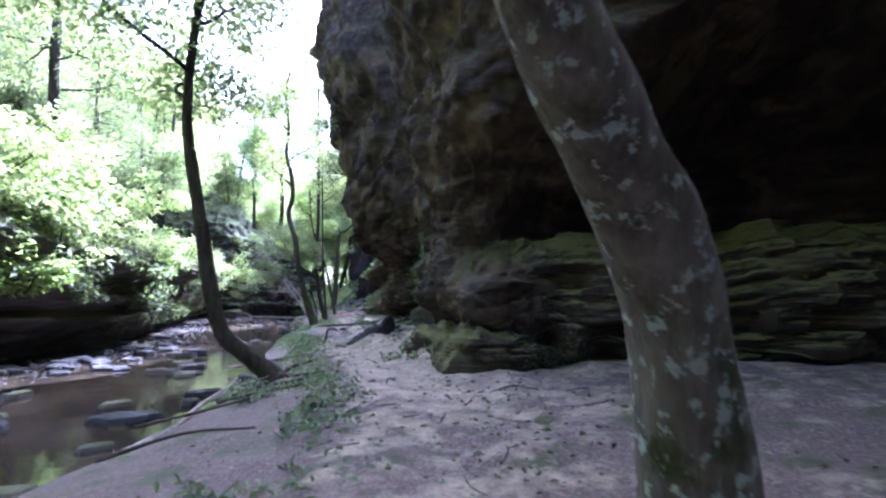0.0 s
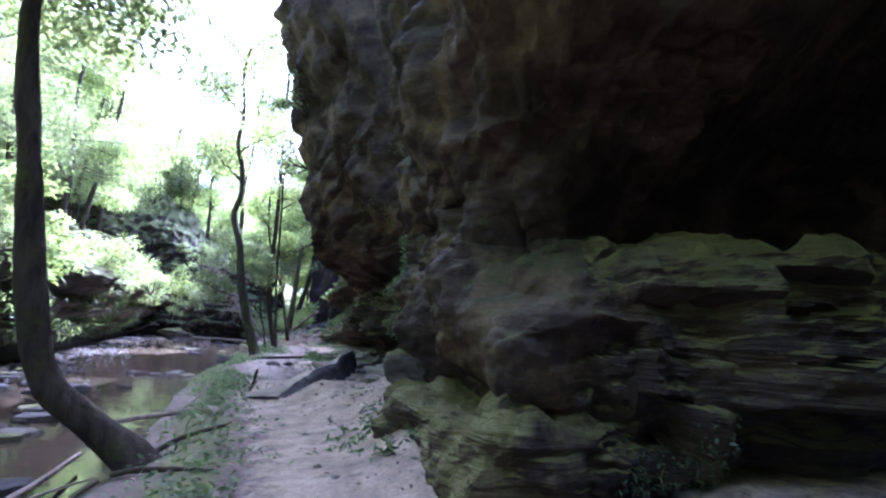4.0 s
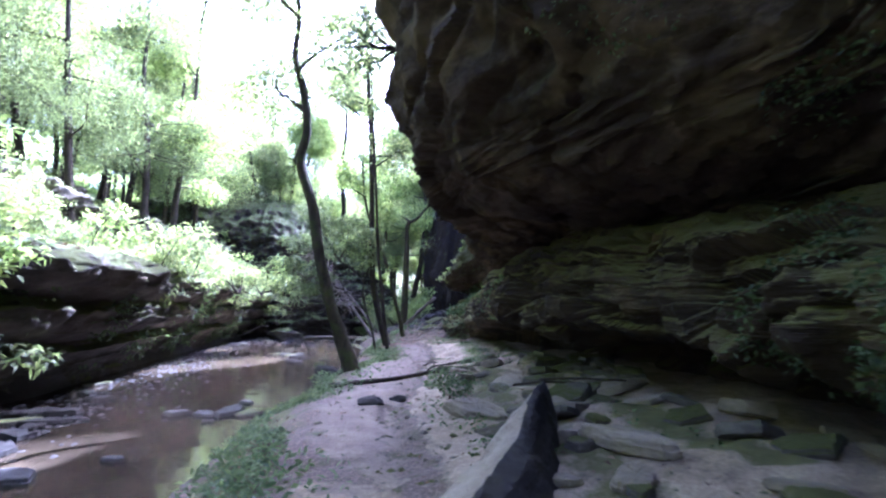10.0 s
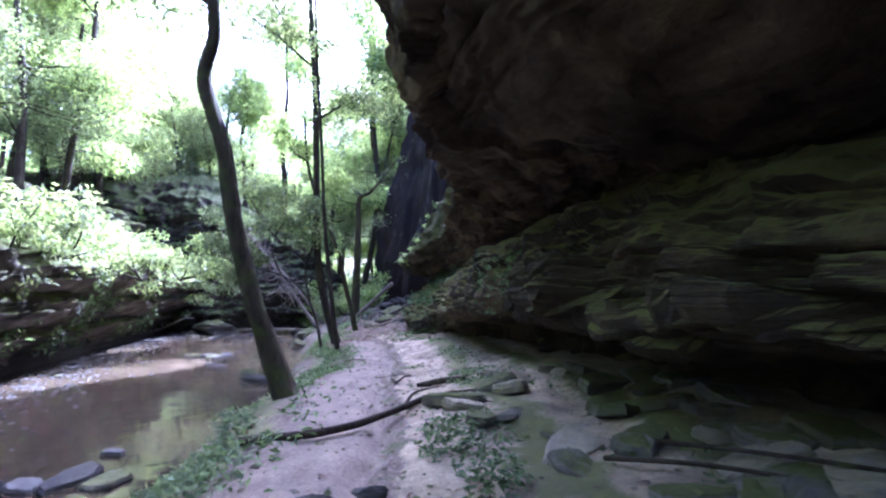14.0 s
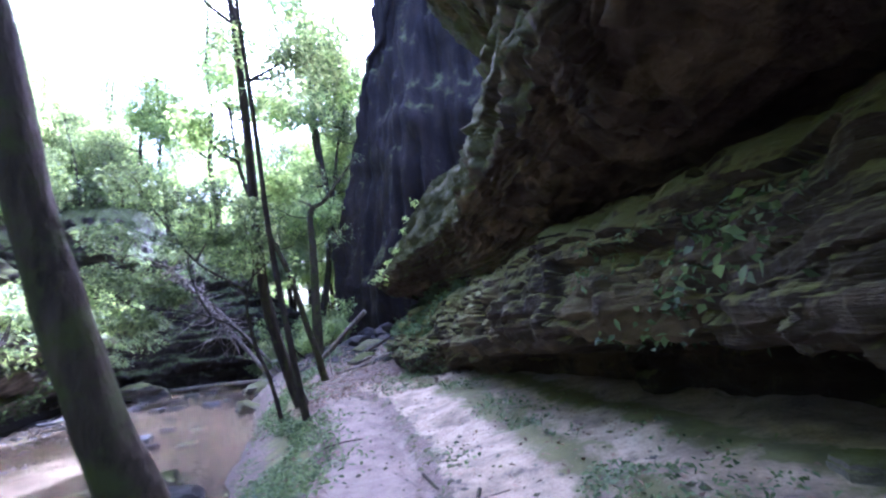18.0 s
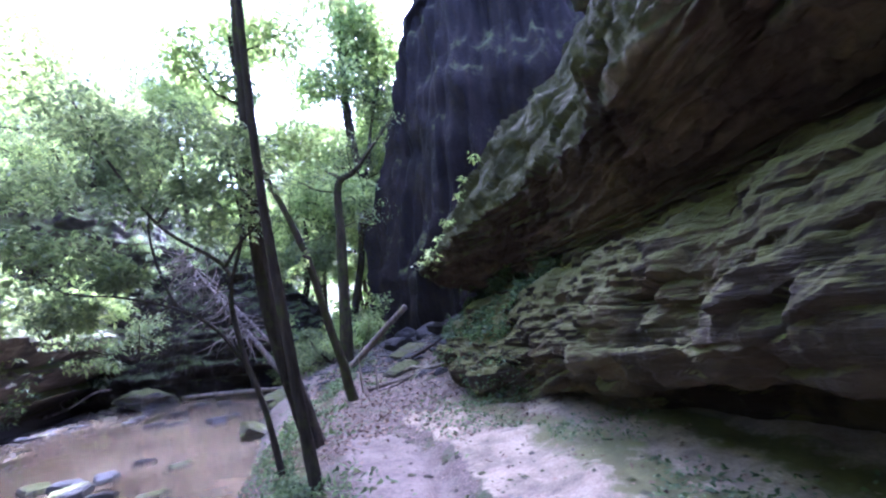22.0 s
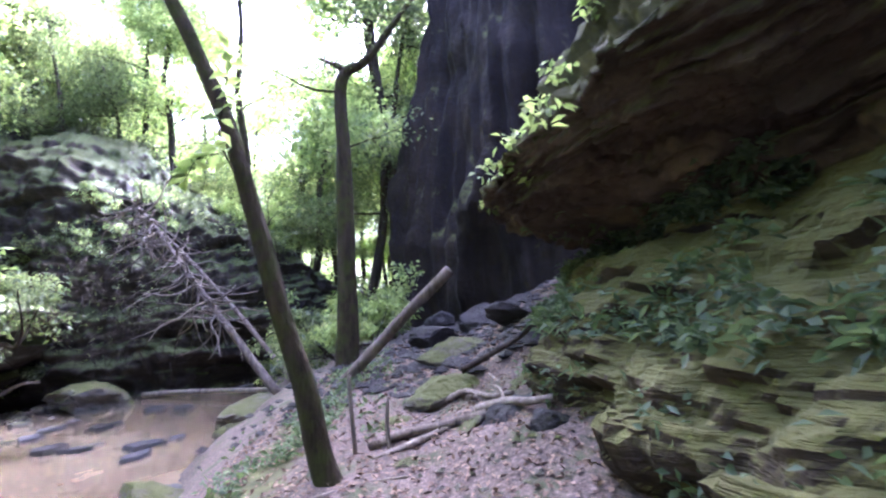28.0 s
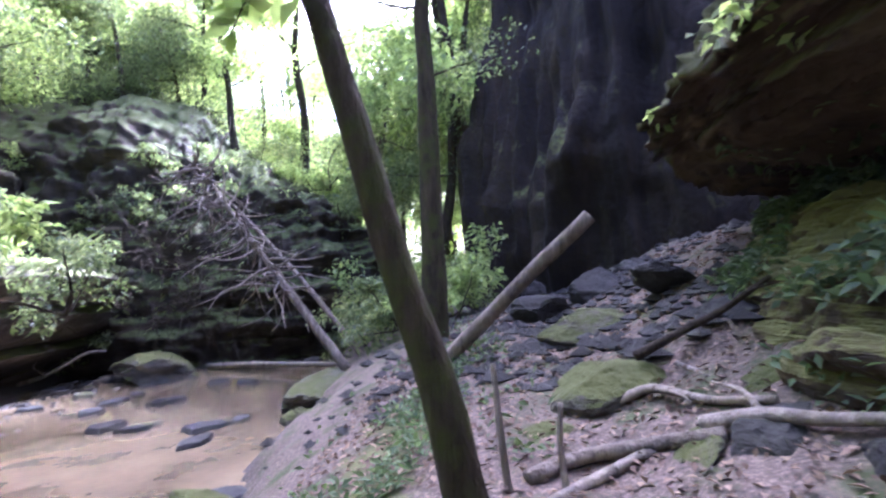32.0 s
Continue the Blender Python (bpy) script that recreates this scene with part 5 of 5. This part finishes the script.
for k, (x, y) in enumerate(spots):
    s = r.uniform(0.5, 1.7)
    m = Matrix.Translation((x, y, max(WATER_Z, surface(x, y)) + 0.02)) @ Matrix.Rotation(r.uniform(0, 6.28), 4, "Z") @ Matrix.Diagonal((s, s * r.uniform(0.7, 1.2), s * r.uniform(0.6, 1.3), 1))
    if k < 5:
        stone_kinds[k].matrix_basis = m
    else:
        copy_thing(stone_kinds[k % 5], m).scale = m.to_scale()


def scatter_stones(name, label, xs, ys, sizes, mat, r, lift=0.0):
    """Many small chips in one mesh."""
    n = len(xs)
    t = np.array([(1, 0, 0), (0.2, 0.9, 0), (-0.9, 0.3, 0), (-0.3, -0.8, 0), (0.1, 0, 0.6), (0, 0.1, -0.6)])
    f = np.array([(0, 1, 4), (1, 2, 4), (2, 3, 4), (3, 0, 4), (1, 0, 5), (2, 1, 5), (3, 2, 5), (0, 3, 5)])
    v = t[None] * r.uniform(0.6, 1.3, (n, 6, 3)) * sizes[:, None, None]
    a = r.uniform(0, 6.28, n)
    c, s = np.cos(a)[:, None], np.sin(a)[:, None]
    v = np.stack([v[..., 0] * c - v[..., 1] * s, v[..., 0] * s + v[..., 1] * c, v[..., 2] * 0.7], -1)
    z = np.maximum(heights(xs, ys), WATER_Z - 0.02 if lift else -9) + sizes * 0.1 + lift
    v = v + np.stack([xs, ys, z], -1)[:, None]
    faces = (f[None] + (np.arange(n) * 6)[:, None, None]).reshape(-1, 3)
    return tagged(new(name, make_mesh(name, v.reshape(-1, 3), faces, mat, False)), label, "gravel", kind="stuff")


ys = r.uniform(-5, 30, 2400)
us = np.where(r.random(2400) < 0.55, r.normal(0.75, 0.35, 2400), r.uniform(-0.7, 3.0, 2400))
scatter_stones("trail_gravel", "small sandstone chips scattered along the trail", lerp_table(ys, TRAIL) + us, ys, r.uniform(0.01, 0.05, 2400) ** 1.0 * r.choice([0.5, 0.8, 1.3], 2400), BOULDER, r)
ys = r.uniform(-4, 44, 2400)
xs = lerp_table(ys, BANK_L) + 0.4 + np.abs(r.normal(1.2, 1.1, 2400))
scatter_stones("creek_gravel", "wet gravel bar along the creek", xs, ys, r.uniform(0.03, 0.11, 2400), STONE, r, 0.01)

ys = r.uniform(30.5, 41, 1800)
xs = -8.4 + r.normal(0, 1.5, 1800) - 0.1 * (ys - 31)
scatter_stones("scree", "dark broken scree below the far cliff", xs, ys, r.uniform(0.04, 0.2, 1800), SLAB, r)


# ---- fallen wood ----
def stick(name, label, line, r0, r1, mat, twigs=(), category="branch"):
    c = smooth_curve(line, 6 * len(line))
    root = thing(name, label, category, at=Vector(c[0]))
    part("stem", tubes_mesh("stem", [(c, np.linspace(r0, r1, len(c)), 9, 0.12)], mat), root)
    for tw in twigs:
        c2 = smooth_curve(tw, 4 * len(tw))
        part("twig", tubes_mesh("twig", [(c2, np.linspace(r1 * 0.9, r1 * 0.25, len(c2)), 5, 0.1)], mat), root)
    return root


stick("fallen_log", "bleached log leaning against the scree", [(-10.75, 32.1, 0.0), (-10.3, 31.95, 0.4), (-9.6, 31.8, 1.0), (-8.9, 31.65, 1.6), (-8.2, 31.5, 2.18)], 0.1, 0.085, LOGWOOD, category="log")
r2 = np.random.default_rng(91)
trunk_line = smooth_curve([(-13.9, 37.0, -0.35), (-15.3, 37.2, 1.4), (-16.8, 37.5, 3.2), (-18.3, 38.0, 4.9), (-19.2, 38.3, 5.8)], 40)
twigs = []
for k in range(110):
    i = r2.integers(12, 40)
    w = np.array([r2.normal() * 0.8 - 0.2, r2.normal() * 0.8 - 0.3, r2.normal() * 0.5 - 0.55])
    twigs.append(limb(r2, trunk_line[i], w, r2.uniform(0.8, 2.4), 0.5, 6))
stick("fallen_dead_tree", "dead grey tree fallen across the creek with bare twigs", trunk_line[::8], 0.13, 0.045, LOGWOOD, twigs, "fallen tree")
stick("fallen_dead_tree", "thin grey dead trunk beside a fallen tree", [(-13.6, 37.6, -0.3), (-15.6, 38.0, 2.0), (-17.6, 38.4, 4.0), (-18.6, 38.6, 4.9)], 0.08, 0.04, LOGWOOD, category="fallen tree")
stick("driftwood_log", "pale driftwood pole lying in the shallows", [(-20.8, 40.5, -0.62), (-18.5, 40.0, -0.55), (-15.2, 39.0, -0.5)], 0.1, 0.07, DEADWOOD, category="log")
stick("driftwood_branch", "pale forked branch resting on a creek boulder", [(-25.4, 37.2, -0.6), (-24.2, 37.6, -0.3), (-23.2, 38.0, 0.25), (-22.6, 38.2, 0.3)], 0.07, 0.04, DEADWOOD, [[(-24.2, 37.6, -0.3), (-24.0, 37.1, 0.0), (-23.5, 36.8, 0.2)]])
stick("driftwood_branch", "long pale branch in the water below a tree", [(-2.75, -1.6, -0.5), (-2.95, -0.4, -0.55), (-3.3, 0.9, -0.5), (-3.75, 2.6, -0.55), (-4.3, 4.1, -0.6)], 0.05, 0.03, DEADWOOD, [[(-3.3, 0.9, -0.5), (-3.0, 1.6, -0.3), (-2.7, 2.0, -0.2)]])
stick("fallen_branch", "dark bare branch lying across the trail", [(-5.95, 13.7, 0.02), (-5.45, 13.62, 0.1), (-5.06, 13.68, 0.14), (-4.69, 14.05, 0.16), (-4.36, 14.81, 0.17), (-4.11, 15.3, 0.2), (-3.6, 15.4, 0.26), (-3.0, 15.45, 0.32)], 0.05, 0.03, BARK, [[(-4.36, 14.81, 0.17), (-4.3, 15.3, 0.26), (-4.0, 15.9, 0.25)], [(-3.6, 15.4, 0.26), (-3.2, 15.2, 0.28), (-2.8, 15.25, 0.3)]])
for line, rad in (([(-3.1, 2.9, -0.45), (-2.7, 2.6, -0.3), (-2.2, 2.5, -0.22), (-1.7, 2.1, -0.1)], 0.035), ([(-3.1, 3.0, -0.5), (-2.9, 3.8, -0.25), (-2.4, 4.6, -0.12)], 0.04), ([(-3.2, 2.8, -0.5), (-2.9, 2.0, -0.4), (-2.4, 1.4, -0.25), (-1.8, 1.2, -0.1)], 0.03), ([(-2.9, 0.6, -0.4), (-2.3, 0.3, -0.22), (-1.6, 0.5, -0.08)], 0.02), ([(-3.2, -0.8, -0.45), (-2.5, -0.9, -0.25), (-1.9, -0.5, -0.1)], 0.025), ([(-2.6, -2.2, -0.4), (-2.0, -1.8, -0.22), (-1.2, -1.9, -0.1)], 0.02), ([(-3.4, 6.6, -0.3), (-3.3, 7.2, 0.0), (-3.25, 7.3, 0.35)], 0.05)):
    stick("tree_root", "dark root crossing the sandy bank", line, rad, rad * 0.5, BARK, category="root")
stick("tree_root", "grey root running down the bank to the water", [(-3.0, 5.2, -0.15), (-3.6, 6.0, -0.25), (-4.2, 6.33, -0.4), (-4.75, 5.95, -0.5), (-5.3, 5.7, -0.62)], 0.07, 0.04, DEADWOOD, [[(-3.6, 6.0, -0.25), (-3.9, 6.8, -0.3), (-4.3, 7.2, -0.45)], [(-4.2, 6.33, -0.4), (-4.0, 6.7, -0.1), (-3.9, 6.9, 0.15)]], "root")
for line, rad in (([(-8.75, 28.75, 0.2), (-8.2, 29.2, 0.32), (-7.9, 29.35, 0.4), (-7.55, 29.45, 0.5)], 0.045), ([(-8.2, 30.5, 0.62), (-7.75, 30.45, 0.7), (-7.4, 30.35, 0.75)], 0.035), ([(-7.75, 29.75, 0.52), (-7.2, 29.7, 0.66), (-6.8, 29.5, 0.85)], 0.04), ([(-7.8, 30.9, 0.75), (-7.6, 30.2, 0.7), (-7.4, 29.8, 0.62)], 0.03), ([(-9.1, 27.9, 0.15), (-8.7, 28.2, 0.18), (-8.3, 28.3, 0.2)], 0.02), ([(-8.95, 28.9, 0.15), (-8.98, 28.92, 0.6), (-9.0, 28.95, 1.0)], 0.03), ([(-8.6, 28.9, 0.15), (-8.62, 28.92, 0.5), (-8.6, 28.95, 0.75)], 0.028), ([(-5.3, 17.2, 0.14), (-4.9, 17.5, 0.16), (-4.6, 17.6, 0.18)], 0.012)):
    stick("fallen_branch", "bleached stick in the leaf litter", line, rad, rad * 0.6, DEADWOOD)


stick("fallen_branch", "bleached forked branch on leaf litter", [(-7.75, 29.3, 0.52), (-7.45, 29.12, 0.62), (-7.2, 28.88, 0.66), (-6.98, 28.6, 0.74)], 0.05, 0.035, DEADWOOD, [[(-7.45, 29.12, 0.62), (-7.5, 29.3, 0.72), (-7.62, 29.5, 0.74)]])
stick("fallen_branch", "thin bleached branch on leaf litter", [(-8.2, 30.0, 0.5), (-7.93, 29.98, 0.6), (-7.62, 29.6, 0.6), (-7.36, 29.15, 0.7)], 0.04, 0.025, DEADWOOD, [[(-7.93, 29.98, 0.6), (-7.8, 29.7, 0.62), (-7.75, 29.5, 0.6)]])
stick("fallen_log", "weathered branch half sunk in leaf litter", [(-8.85, 29.0, 0.27), (-8.5, 29.2, 0.34), (-8.1, 29.3, 0.38), (-7.65, 29.15, 0.5)], 0.055, 0.05, LOGWOOD, category="log")
stick("fallen_branch", "dark bare branch lying on the scree", [(-8.0, 30.3, 0.8), (-7.6, 30.4, 0.98), (-7.25, 30.4, 1.15), (-6.9, 30.35, 1.4)], 0.045, 0.02, BARK, [[(-7.25, 30.4, 1.15), (-7.1, 30.2, 1.3), (-6.95, 30.1, 1.35)]])
stick("fallen_branch", "dark broken branch on the sand", [(-4.5, 16.62, 0.1), (-4.1, 16.72, 0.18), (-3.75, 16.6, 0.24), (-3.3, 16.4, 0.34)], 0.055, 0.04, BARK, [[(-3.75, 16.6, 0.24), (-3.7, 16.4, 0.3), (-3.75, 16.25, 0.3)]])
stick("fallen_branch", "dark straight stick across flat rocks", [(-2.35, 12.5, 0.33), (-1.83, 12.0, 0.46), (-1.3, 11.6, 0.5)], 0.02, 0.014, BARK)
stick("fallen_branch", "dark straight stick across flat rocks", [(-1.95, 12.75, 0.4), (-1.4, 12.15, 0.5), (-0.85, 11.6, 0.56)], 0.02, 0.014, BARK)
for line, rad in (([(-4.86, 18.1, 0.04), (-4.9, 17.6, 0.1), (-4.96, 17.0, 0.07)], 0.022), ([(-5.3, 18.3, -0.06), (-5.15, 17.7, 0.02), (-4.98, 17.2, 0.06), (-4.9, 16.8, 0.06)], 0.018), ([(-5.5, 19.3, -0.12), (-5.3, 18.6, -0.06), (-5.1, 18.0, 0.0)], 0.02), ([(-7.1, 20.9, -0.06), (-6.85, 21.1, -0.05), (-6.6, 21.3, -0.08)], 0.012)):
    stick("tree_root", "thin dark root exposed beside the trail", line, rad, rad * 0.6, BARK, category="root")
r4 = np.random.default_rng(55)
for k in range(22):
    x0, y0 = r4.uniform(-1.6, 2.6), r4.uniform(-4.6, 1.4)
    a0, ln0 = r4.uniform(0, 6.28), r4.uniform(0.2, 0.6)
    line = [(x0 + math.cos(a0 + b0) * q0 * ln0, y0 + math.sin(a0 + b0) * q0 * ln0, surface(x0 + math.cos(a0 + b0) * q0 * ln0, y0 + math.sin(a0 + b0) * q0 * ln0) + 0.012) for q0, b0 in ((0, 0), (0.5, 0.1), (1, 0.25))]
    tagged(stick("fallen_twig", "short dry twig lying on sand", line, r4.uniform(0.006, 0.014), 0.004, LOGWOOD, category="twig"), group="twigs on the sand")


# ---- small plants ----
def leaf_stuff(name, label, pts, ln, wd, mat, r, droop=0.3, up=0.4, category="plants"):
    v, f = leaf_arrays(np.asarray(pts), ln, wd, r, droop, up)
    return tagged(new(name, make_mesh(name, v, f, mat)), label, category, kind="stuff")


r = np.random.default_rng(44)
n = 23800
ys = r.uniform(-5.5, 33, n)
us = -1.25 + r.normal(0, 0.42, n)
keep = fbm(np.stack([us * 1.1, ys * 0.7, 0 * ys], -1), 3, 13) > -0.12
xs = lerp_table(ys, TRAIL) + us
keep &= (xs > lerp_table(ys, BANK_R) + 0.05) & (r.random(n) < np.maximum(np.clip((ys - 4) / 5, 0.12, 1), 0.55 * (ys < 1.5)))
xs, ys = xs[keep], ys[keep]
leaf_stuff("bank_grass", "green herbs and grass along the creek bank", np.stack([xs, ys, heights(xs, ys) + r.uniform(0, 0.1, len(xs))], -1), 0.11, 0.04, LEAF_FERN, r, -0.35, 0.2, "grass")
n = 9000
ys = r.uniform(9, 27, n)
us = 2.0 + r.normal(0, 0.5, n)
keep = fbm(np.stack([us * 1.3, ys * 0.8, 0 * ys], -1), 3, 14) > 0.1
xs, ys = (lerp_table(ys, TRAIL) + us)[keep], ys[keep]
leaf_stuff("trailside_herbs", "low green herbs on the sand by the ledge", np.stack([xs, ys, heights(xs, ys) + r.uniform(0, 0.05, len(xs))], -1), 0.07, 0.035, LEAF_FERN, r, -0.2, 0.4)
n = 23800
ys = np.where(r.random(n) < 0.65, r.uniform(24.5, 37, n), r.uniform(-6, 37, n))
us = r.uniform(-2.2, 3.2, n)
xs = lerp_table(ys, TRAIL) + us
keep = (r.random(n) < np.where(ys > 25 + us, 1.0, np.clip(np.abs(us) - 0.35, 0.05, 0.6))) & (xs > lerp_table(ys, BANK_R))
xs, ys = xs[keep], ys[keep]
leaf_stuff("leaf_litter", "brown fallen leaves on the ground", np.stack([xs, ys, heights(xs, ys) + 0.008], -1), 0.075, 0.045, LEAF_DEAD, r, 0.02, 3.0, "leaf litter")
n = 13800
ys = r.uniform(-4, 45, n)
xs = lerp_table(ys, BANK_L) - r.uniform(-1.4, 3.5, n)
leaf_stuff("far_leaf_litter", "pale fallen leaves on the far ledge", np.stack([xs, ys, np.maximum(heights(xs, ys), 2.9) + 0.1], -1), 0.14, 0.08, LEAF_DEAD, r, 0.02, 3.0, "leaf litter")


def on_cliff(y0, y1, z0, z1, count, r, patch=0.0, seed=1):
    """Random places on the cliff's skin between two heights along a stretch."""
    p = CLIFF_POINTS
    ok = (p[:, 1] > y0) & (p[:, 1] < y1) & (p[:, 2] > z0) & (p[:, 2] < z1) & (p[:, 0] < 3)
    p = p[ok]
    q = p[r.integers(0, len(p), count * 3)] + r.normal(size=(count * 3, 3)) * 0.03
    if patch:
        q = q[fbm(q * patch, 3, seed) > 0.05]
    return q[:count]


leaf_stuff("ledge_ferns", "ferns and herbs on the mossy ledge", on_cliff(26.2, 32.5, 1.2, 2.6, 5200, r, 0.8, 5) + np.array([-0.05, 0, 0.05]), 0.14, 0.06, LEAF_FERN, r, -0.1)
leaf_stuff("ledge_ferns", "small ferns at the foot of the mossy ledge", on_cliff(25.6, 29.5, 0.2, 1.0, 900, r, 1.2, 8) + np.array([-0.05, 0, 0.03]), 0.1, 0.045, LEAF_FERN, r, -0.1)
leaf_stuff("hanging_leaves", "yellow-green leaves along the overhang's lip", np.vstack([cloud(r, [(-7.35, 29.2, 3.05), (-7.1, 29.1, 3.3), (-6.8, 29.0, 3.6), (-6.55, 29.0, 3.95), (-6.2, 28.9, 4.5), (-6.0, 28.9, 4.9), (-5.75, 28.9, 5.4), (-6.9, 27.6, 3.0), (-7.3, 30.4, 3.1)], [0.2] * 9, 30), on_cliff(28, 31, 2.9, 4.2, 130, r, 0.9, 3) + np.array([-0.08, 0, 0])]), 0.12, 0.065, LEAF_BRIGHT, r, 0.2)
leaf_stuff("cliff_creeper", "creeper with broad leaves hanging over the ledge", np.vstack([on_cliff(15.6, 18.6, 1.0, 2.3, 420, r, 0.8, 4) + np.array([-0.06, 0, 0]), cloud(r, [(-3.1, 16.6, 1.7), (-3.25, 17.3, 1.4), (-3.2, 16.0, 1.9)], [0.4] * 3, 22)]), 0.1, 0.065, LEAF_FERN, r, 0.3)
leaf_stuff("gully_creeper", "creeper and moss in the gully of the cliff", np.vstack([on_cliff(5.8, 9.6, 0.6, 6.0, 7500, r, 0.8, 6) + np.array([-0.05, -0.02, 0])]), 0.065, 0.04, LEAF_FERN, r, 0.3)
leaf_stuff("cliff_moss_tufts", "mossy herbs on the lower cliff", on_cliff(1.2, 5.5, 0.0, 0.9, 1600, r, 0.8, 7) + np.array([-0.03, -0.03, 0]), 0.07, 0.03, LEAF_FERN, r, 0.2)
xs, ys = r.normal(0.0, 0.4, 1500), r.uniform(2.0, 5.6, 1500)
keep = fbm(np.stack([xs * 1.6, ys * 1.2, 0 * ys], -1), 3, 19) > -0.05
xs, ys = xs[keep], ys[keep]
leaf_stuff("mound_grass", "grass and herbs on the sandy mound below the cliff", np.stack([xs, ys, heights(xs, ys) + r.uniform(0, 0.1, len(xs))], -1), 0.12, 0.035, LEAF_FERN, r, -0.3, 0.2, "grass")
ys = r.uniform(9, 34, 5200)
zs = r.uniform(-0.3, 2.9, 5200)
pts = np.stack([lerp_table(ys, BANK_L) + 0.4 + np.interp(zs, [-0.4, 0.4, 1.4, 2.4, 3.0], [0.0, 0.75, 1.5, 1.95, 0.8]) + r.normal(size=5200) * 0.12, ys, zs], -1)
pts = pts[fbm(pts * np.array([0.5, 0.5, 0.8]), 3, 23) > 0.12]
leaf_stuff("far_ledge_ferns", "ferns and moss on the rock ledge across the creek", pts, 0.2, 0.08, LEAF_FERN, r, 0.25)
for k, base in enumerate([(-4.6, 13.4, 6.5), (-5.3, 13.8, 9.0), (-3.8, 11.0, 8.0)]):
    r3 = np.random.default_rng(300 + k)
    st = [limb(r3, base, (-1, r3.normal() * 0.5, 0.15), r3.uniform(1.0, 1.8), 0.5, 6) for _ in range(4)]
    shrub("cliff_shrub", "shrub growing out of the cliff's edge", st, [q[-1] for q in st] + [q[3] for q in st], 90, 0.4, 0.12, 0.05, LEAF_DARK, r3)
for k, base in enumerate([(0.1, 7.4, 2.4)]):
    r3 = np.random.default_rng(320 + k)
    line = limb(r3, base, (-0.3, -0.3, -0.6), 1.5, 0.6, 7)
    stick("hanging_root", "thin bare root hanging from the cliff", line, 0.016, 0.006, BARK, category="root")

# sprig on the leaning tree, herbs at the bank, dead brush over the creek
r3 = np.random.default_rng(410)
sprig = thing("leafy_sprig", "bright broad leaves on a thin twig", "leaves", at=Vector((-9.75, 28.25, 3.0)))
for line in ([(-9.75, 28.25, 3.0), (-9.75, 28.0, 3.3), (-9.62, 27.9, 3.7), (-9.5, 27.85, 4.1)], [(-9.85, 28.25, 3.25), (-10.0, 28.05, 3.15), (-10.1, 28.0, 2.95)]):
    c = smooth_curve(line, 14)
    part("twig", tubes_mesh("twig", [(c, np.linspace(0.01, 0.004, 14), 5, 0.0)], BARK), sprig)
    v, f = leaf_arrays(c[2:].repeat(2, 0), 0.2, 0.11, r3, 0.1, 0.8)
    part("leaves", make_mesh("leaves", v, f, LEAF_BRIGHT), sprig)
for at, size, per in (((-9.25, 30.5, 0.3), 0.32, 160), ((-8.9, 29.4, 0.25), 0.25, 110), ((-10.2, 30.9, 0.1), 0.3, 140), ((-9.4, 26.9, -0.1), 0.35, 160), ((-8.4, 23.2, -0.1), 0.3, 140), ((-3.6, 13.0, 0.3), 0.34, 150), ((-3.2, 12.2, 0.3), 0.3, 120), ((-6.5, 14.6, 0.0), 0.3, 140), ((-10.2, 34.2, 0.6), 0.6, 260), ((-2.2, 0.2, -0.15), 0.35, 140)):
    herb = thing("herb_clump", "clump of low green herbs on the bank", "plant", "herb clumps", Vector(at))
    part("leaves", crown_mesh("leaves", r3, [at], [size], per * 2, 0.08, 0.04, LEAF_FERN, -0.1), herb)
brush = []
for k in range(260):
    s = np.array([-19.2, 38.2, 2.6]) + r3.normal(size=3) * np.array([1.5, 0.9, 1.1])
    c = limb(r3, s, r3.normal(size=3) + np.array([0, 0, -0.5]), r3.uniform(0.7, 1.8), 0.6, 5)
    brush.append((c, np.linspace(0.016, 0.005, 5), 4, 0.0))
tagged(new("dead_brush", tubes_mesh("dead_brush", brush, BARK)), "tangled brown dead twigs over the creek", "brush", kind="stuff")
ys = r3.uniform(0, 1, 3200)
line = smooth_curve([(-15.4, 46.8, 0), (-17.2, 44.2, 0), (-20, 41.9, 0), (-23, 40.1, 0), (-26.5, 38.5, 0), (-30, 37.6, 0)], 200)
pick = line[(ys * 199).astype(int)]
zs = r3.uniform(0.6, 7.0, 3200)
pts = np.stack([pick[:, 0] + 0.12 * (zs - 3), pick[:, 1] + np.clip(zs - 4, 0, 3) * 0.6 - 0.25 + r3.normal(size=3200) * 0.2, zs], -1)
pts = pts[fbm(pts * 0.9, 3, 91) > 0.12]
leaf_stuff("outcrop_ferns", "ferns and seedlings on the broken rock wall", pts, 0.26, 0.1, LEAF_BIG, r3, 0.1)
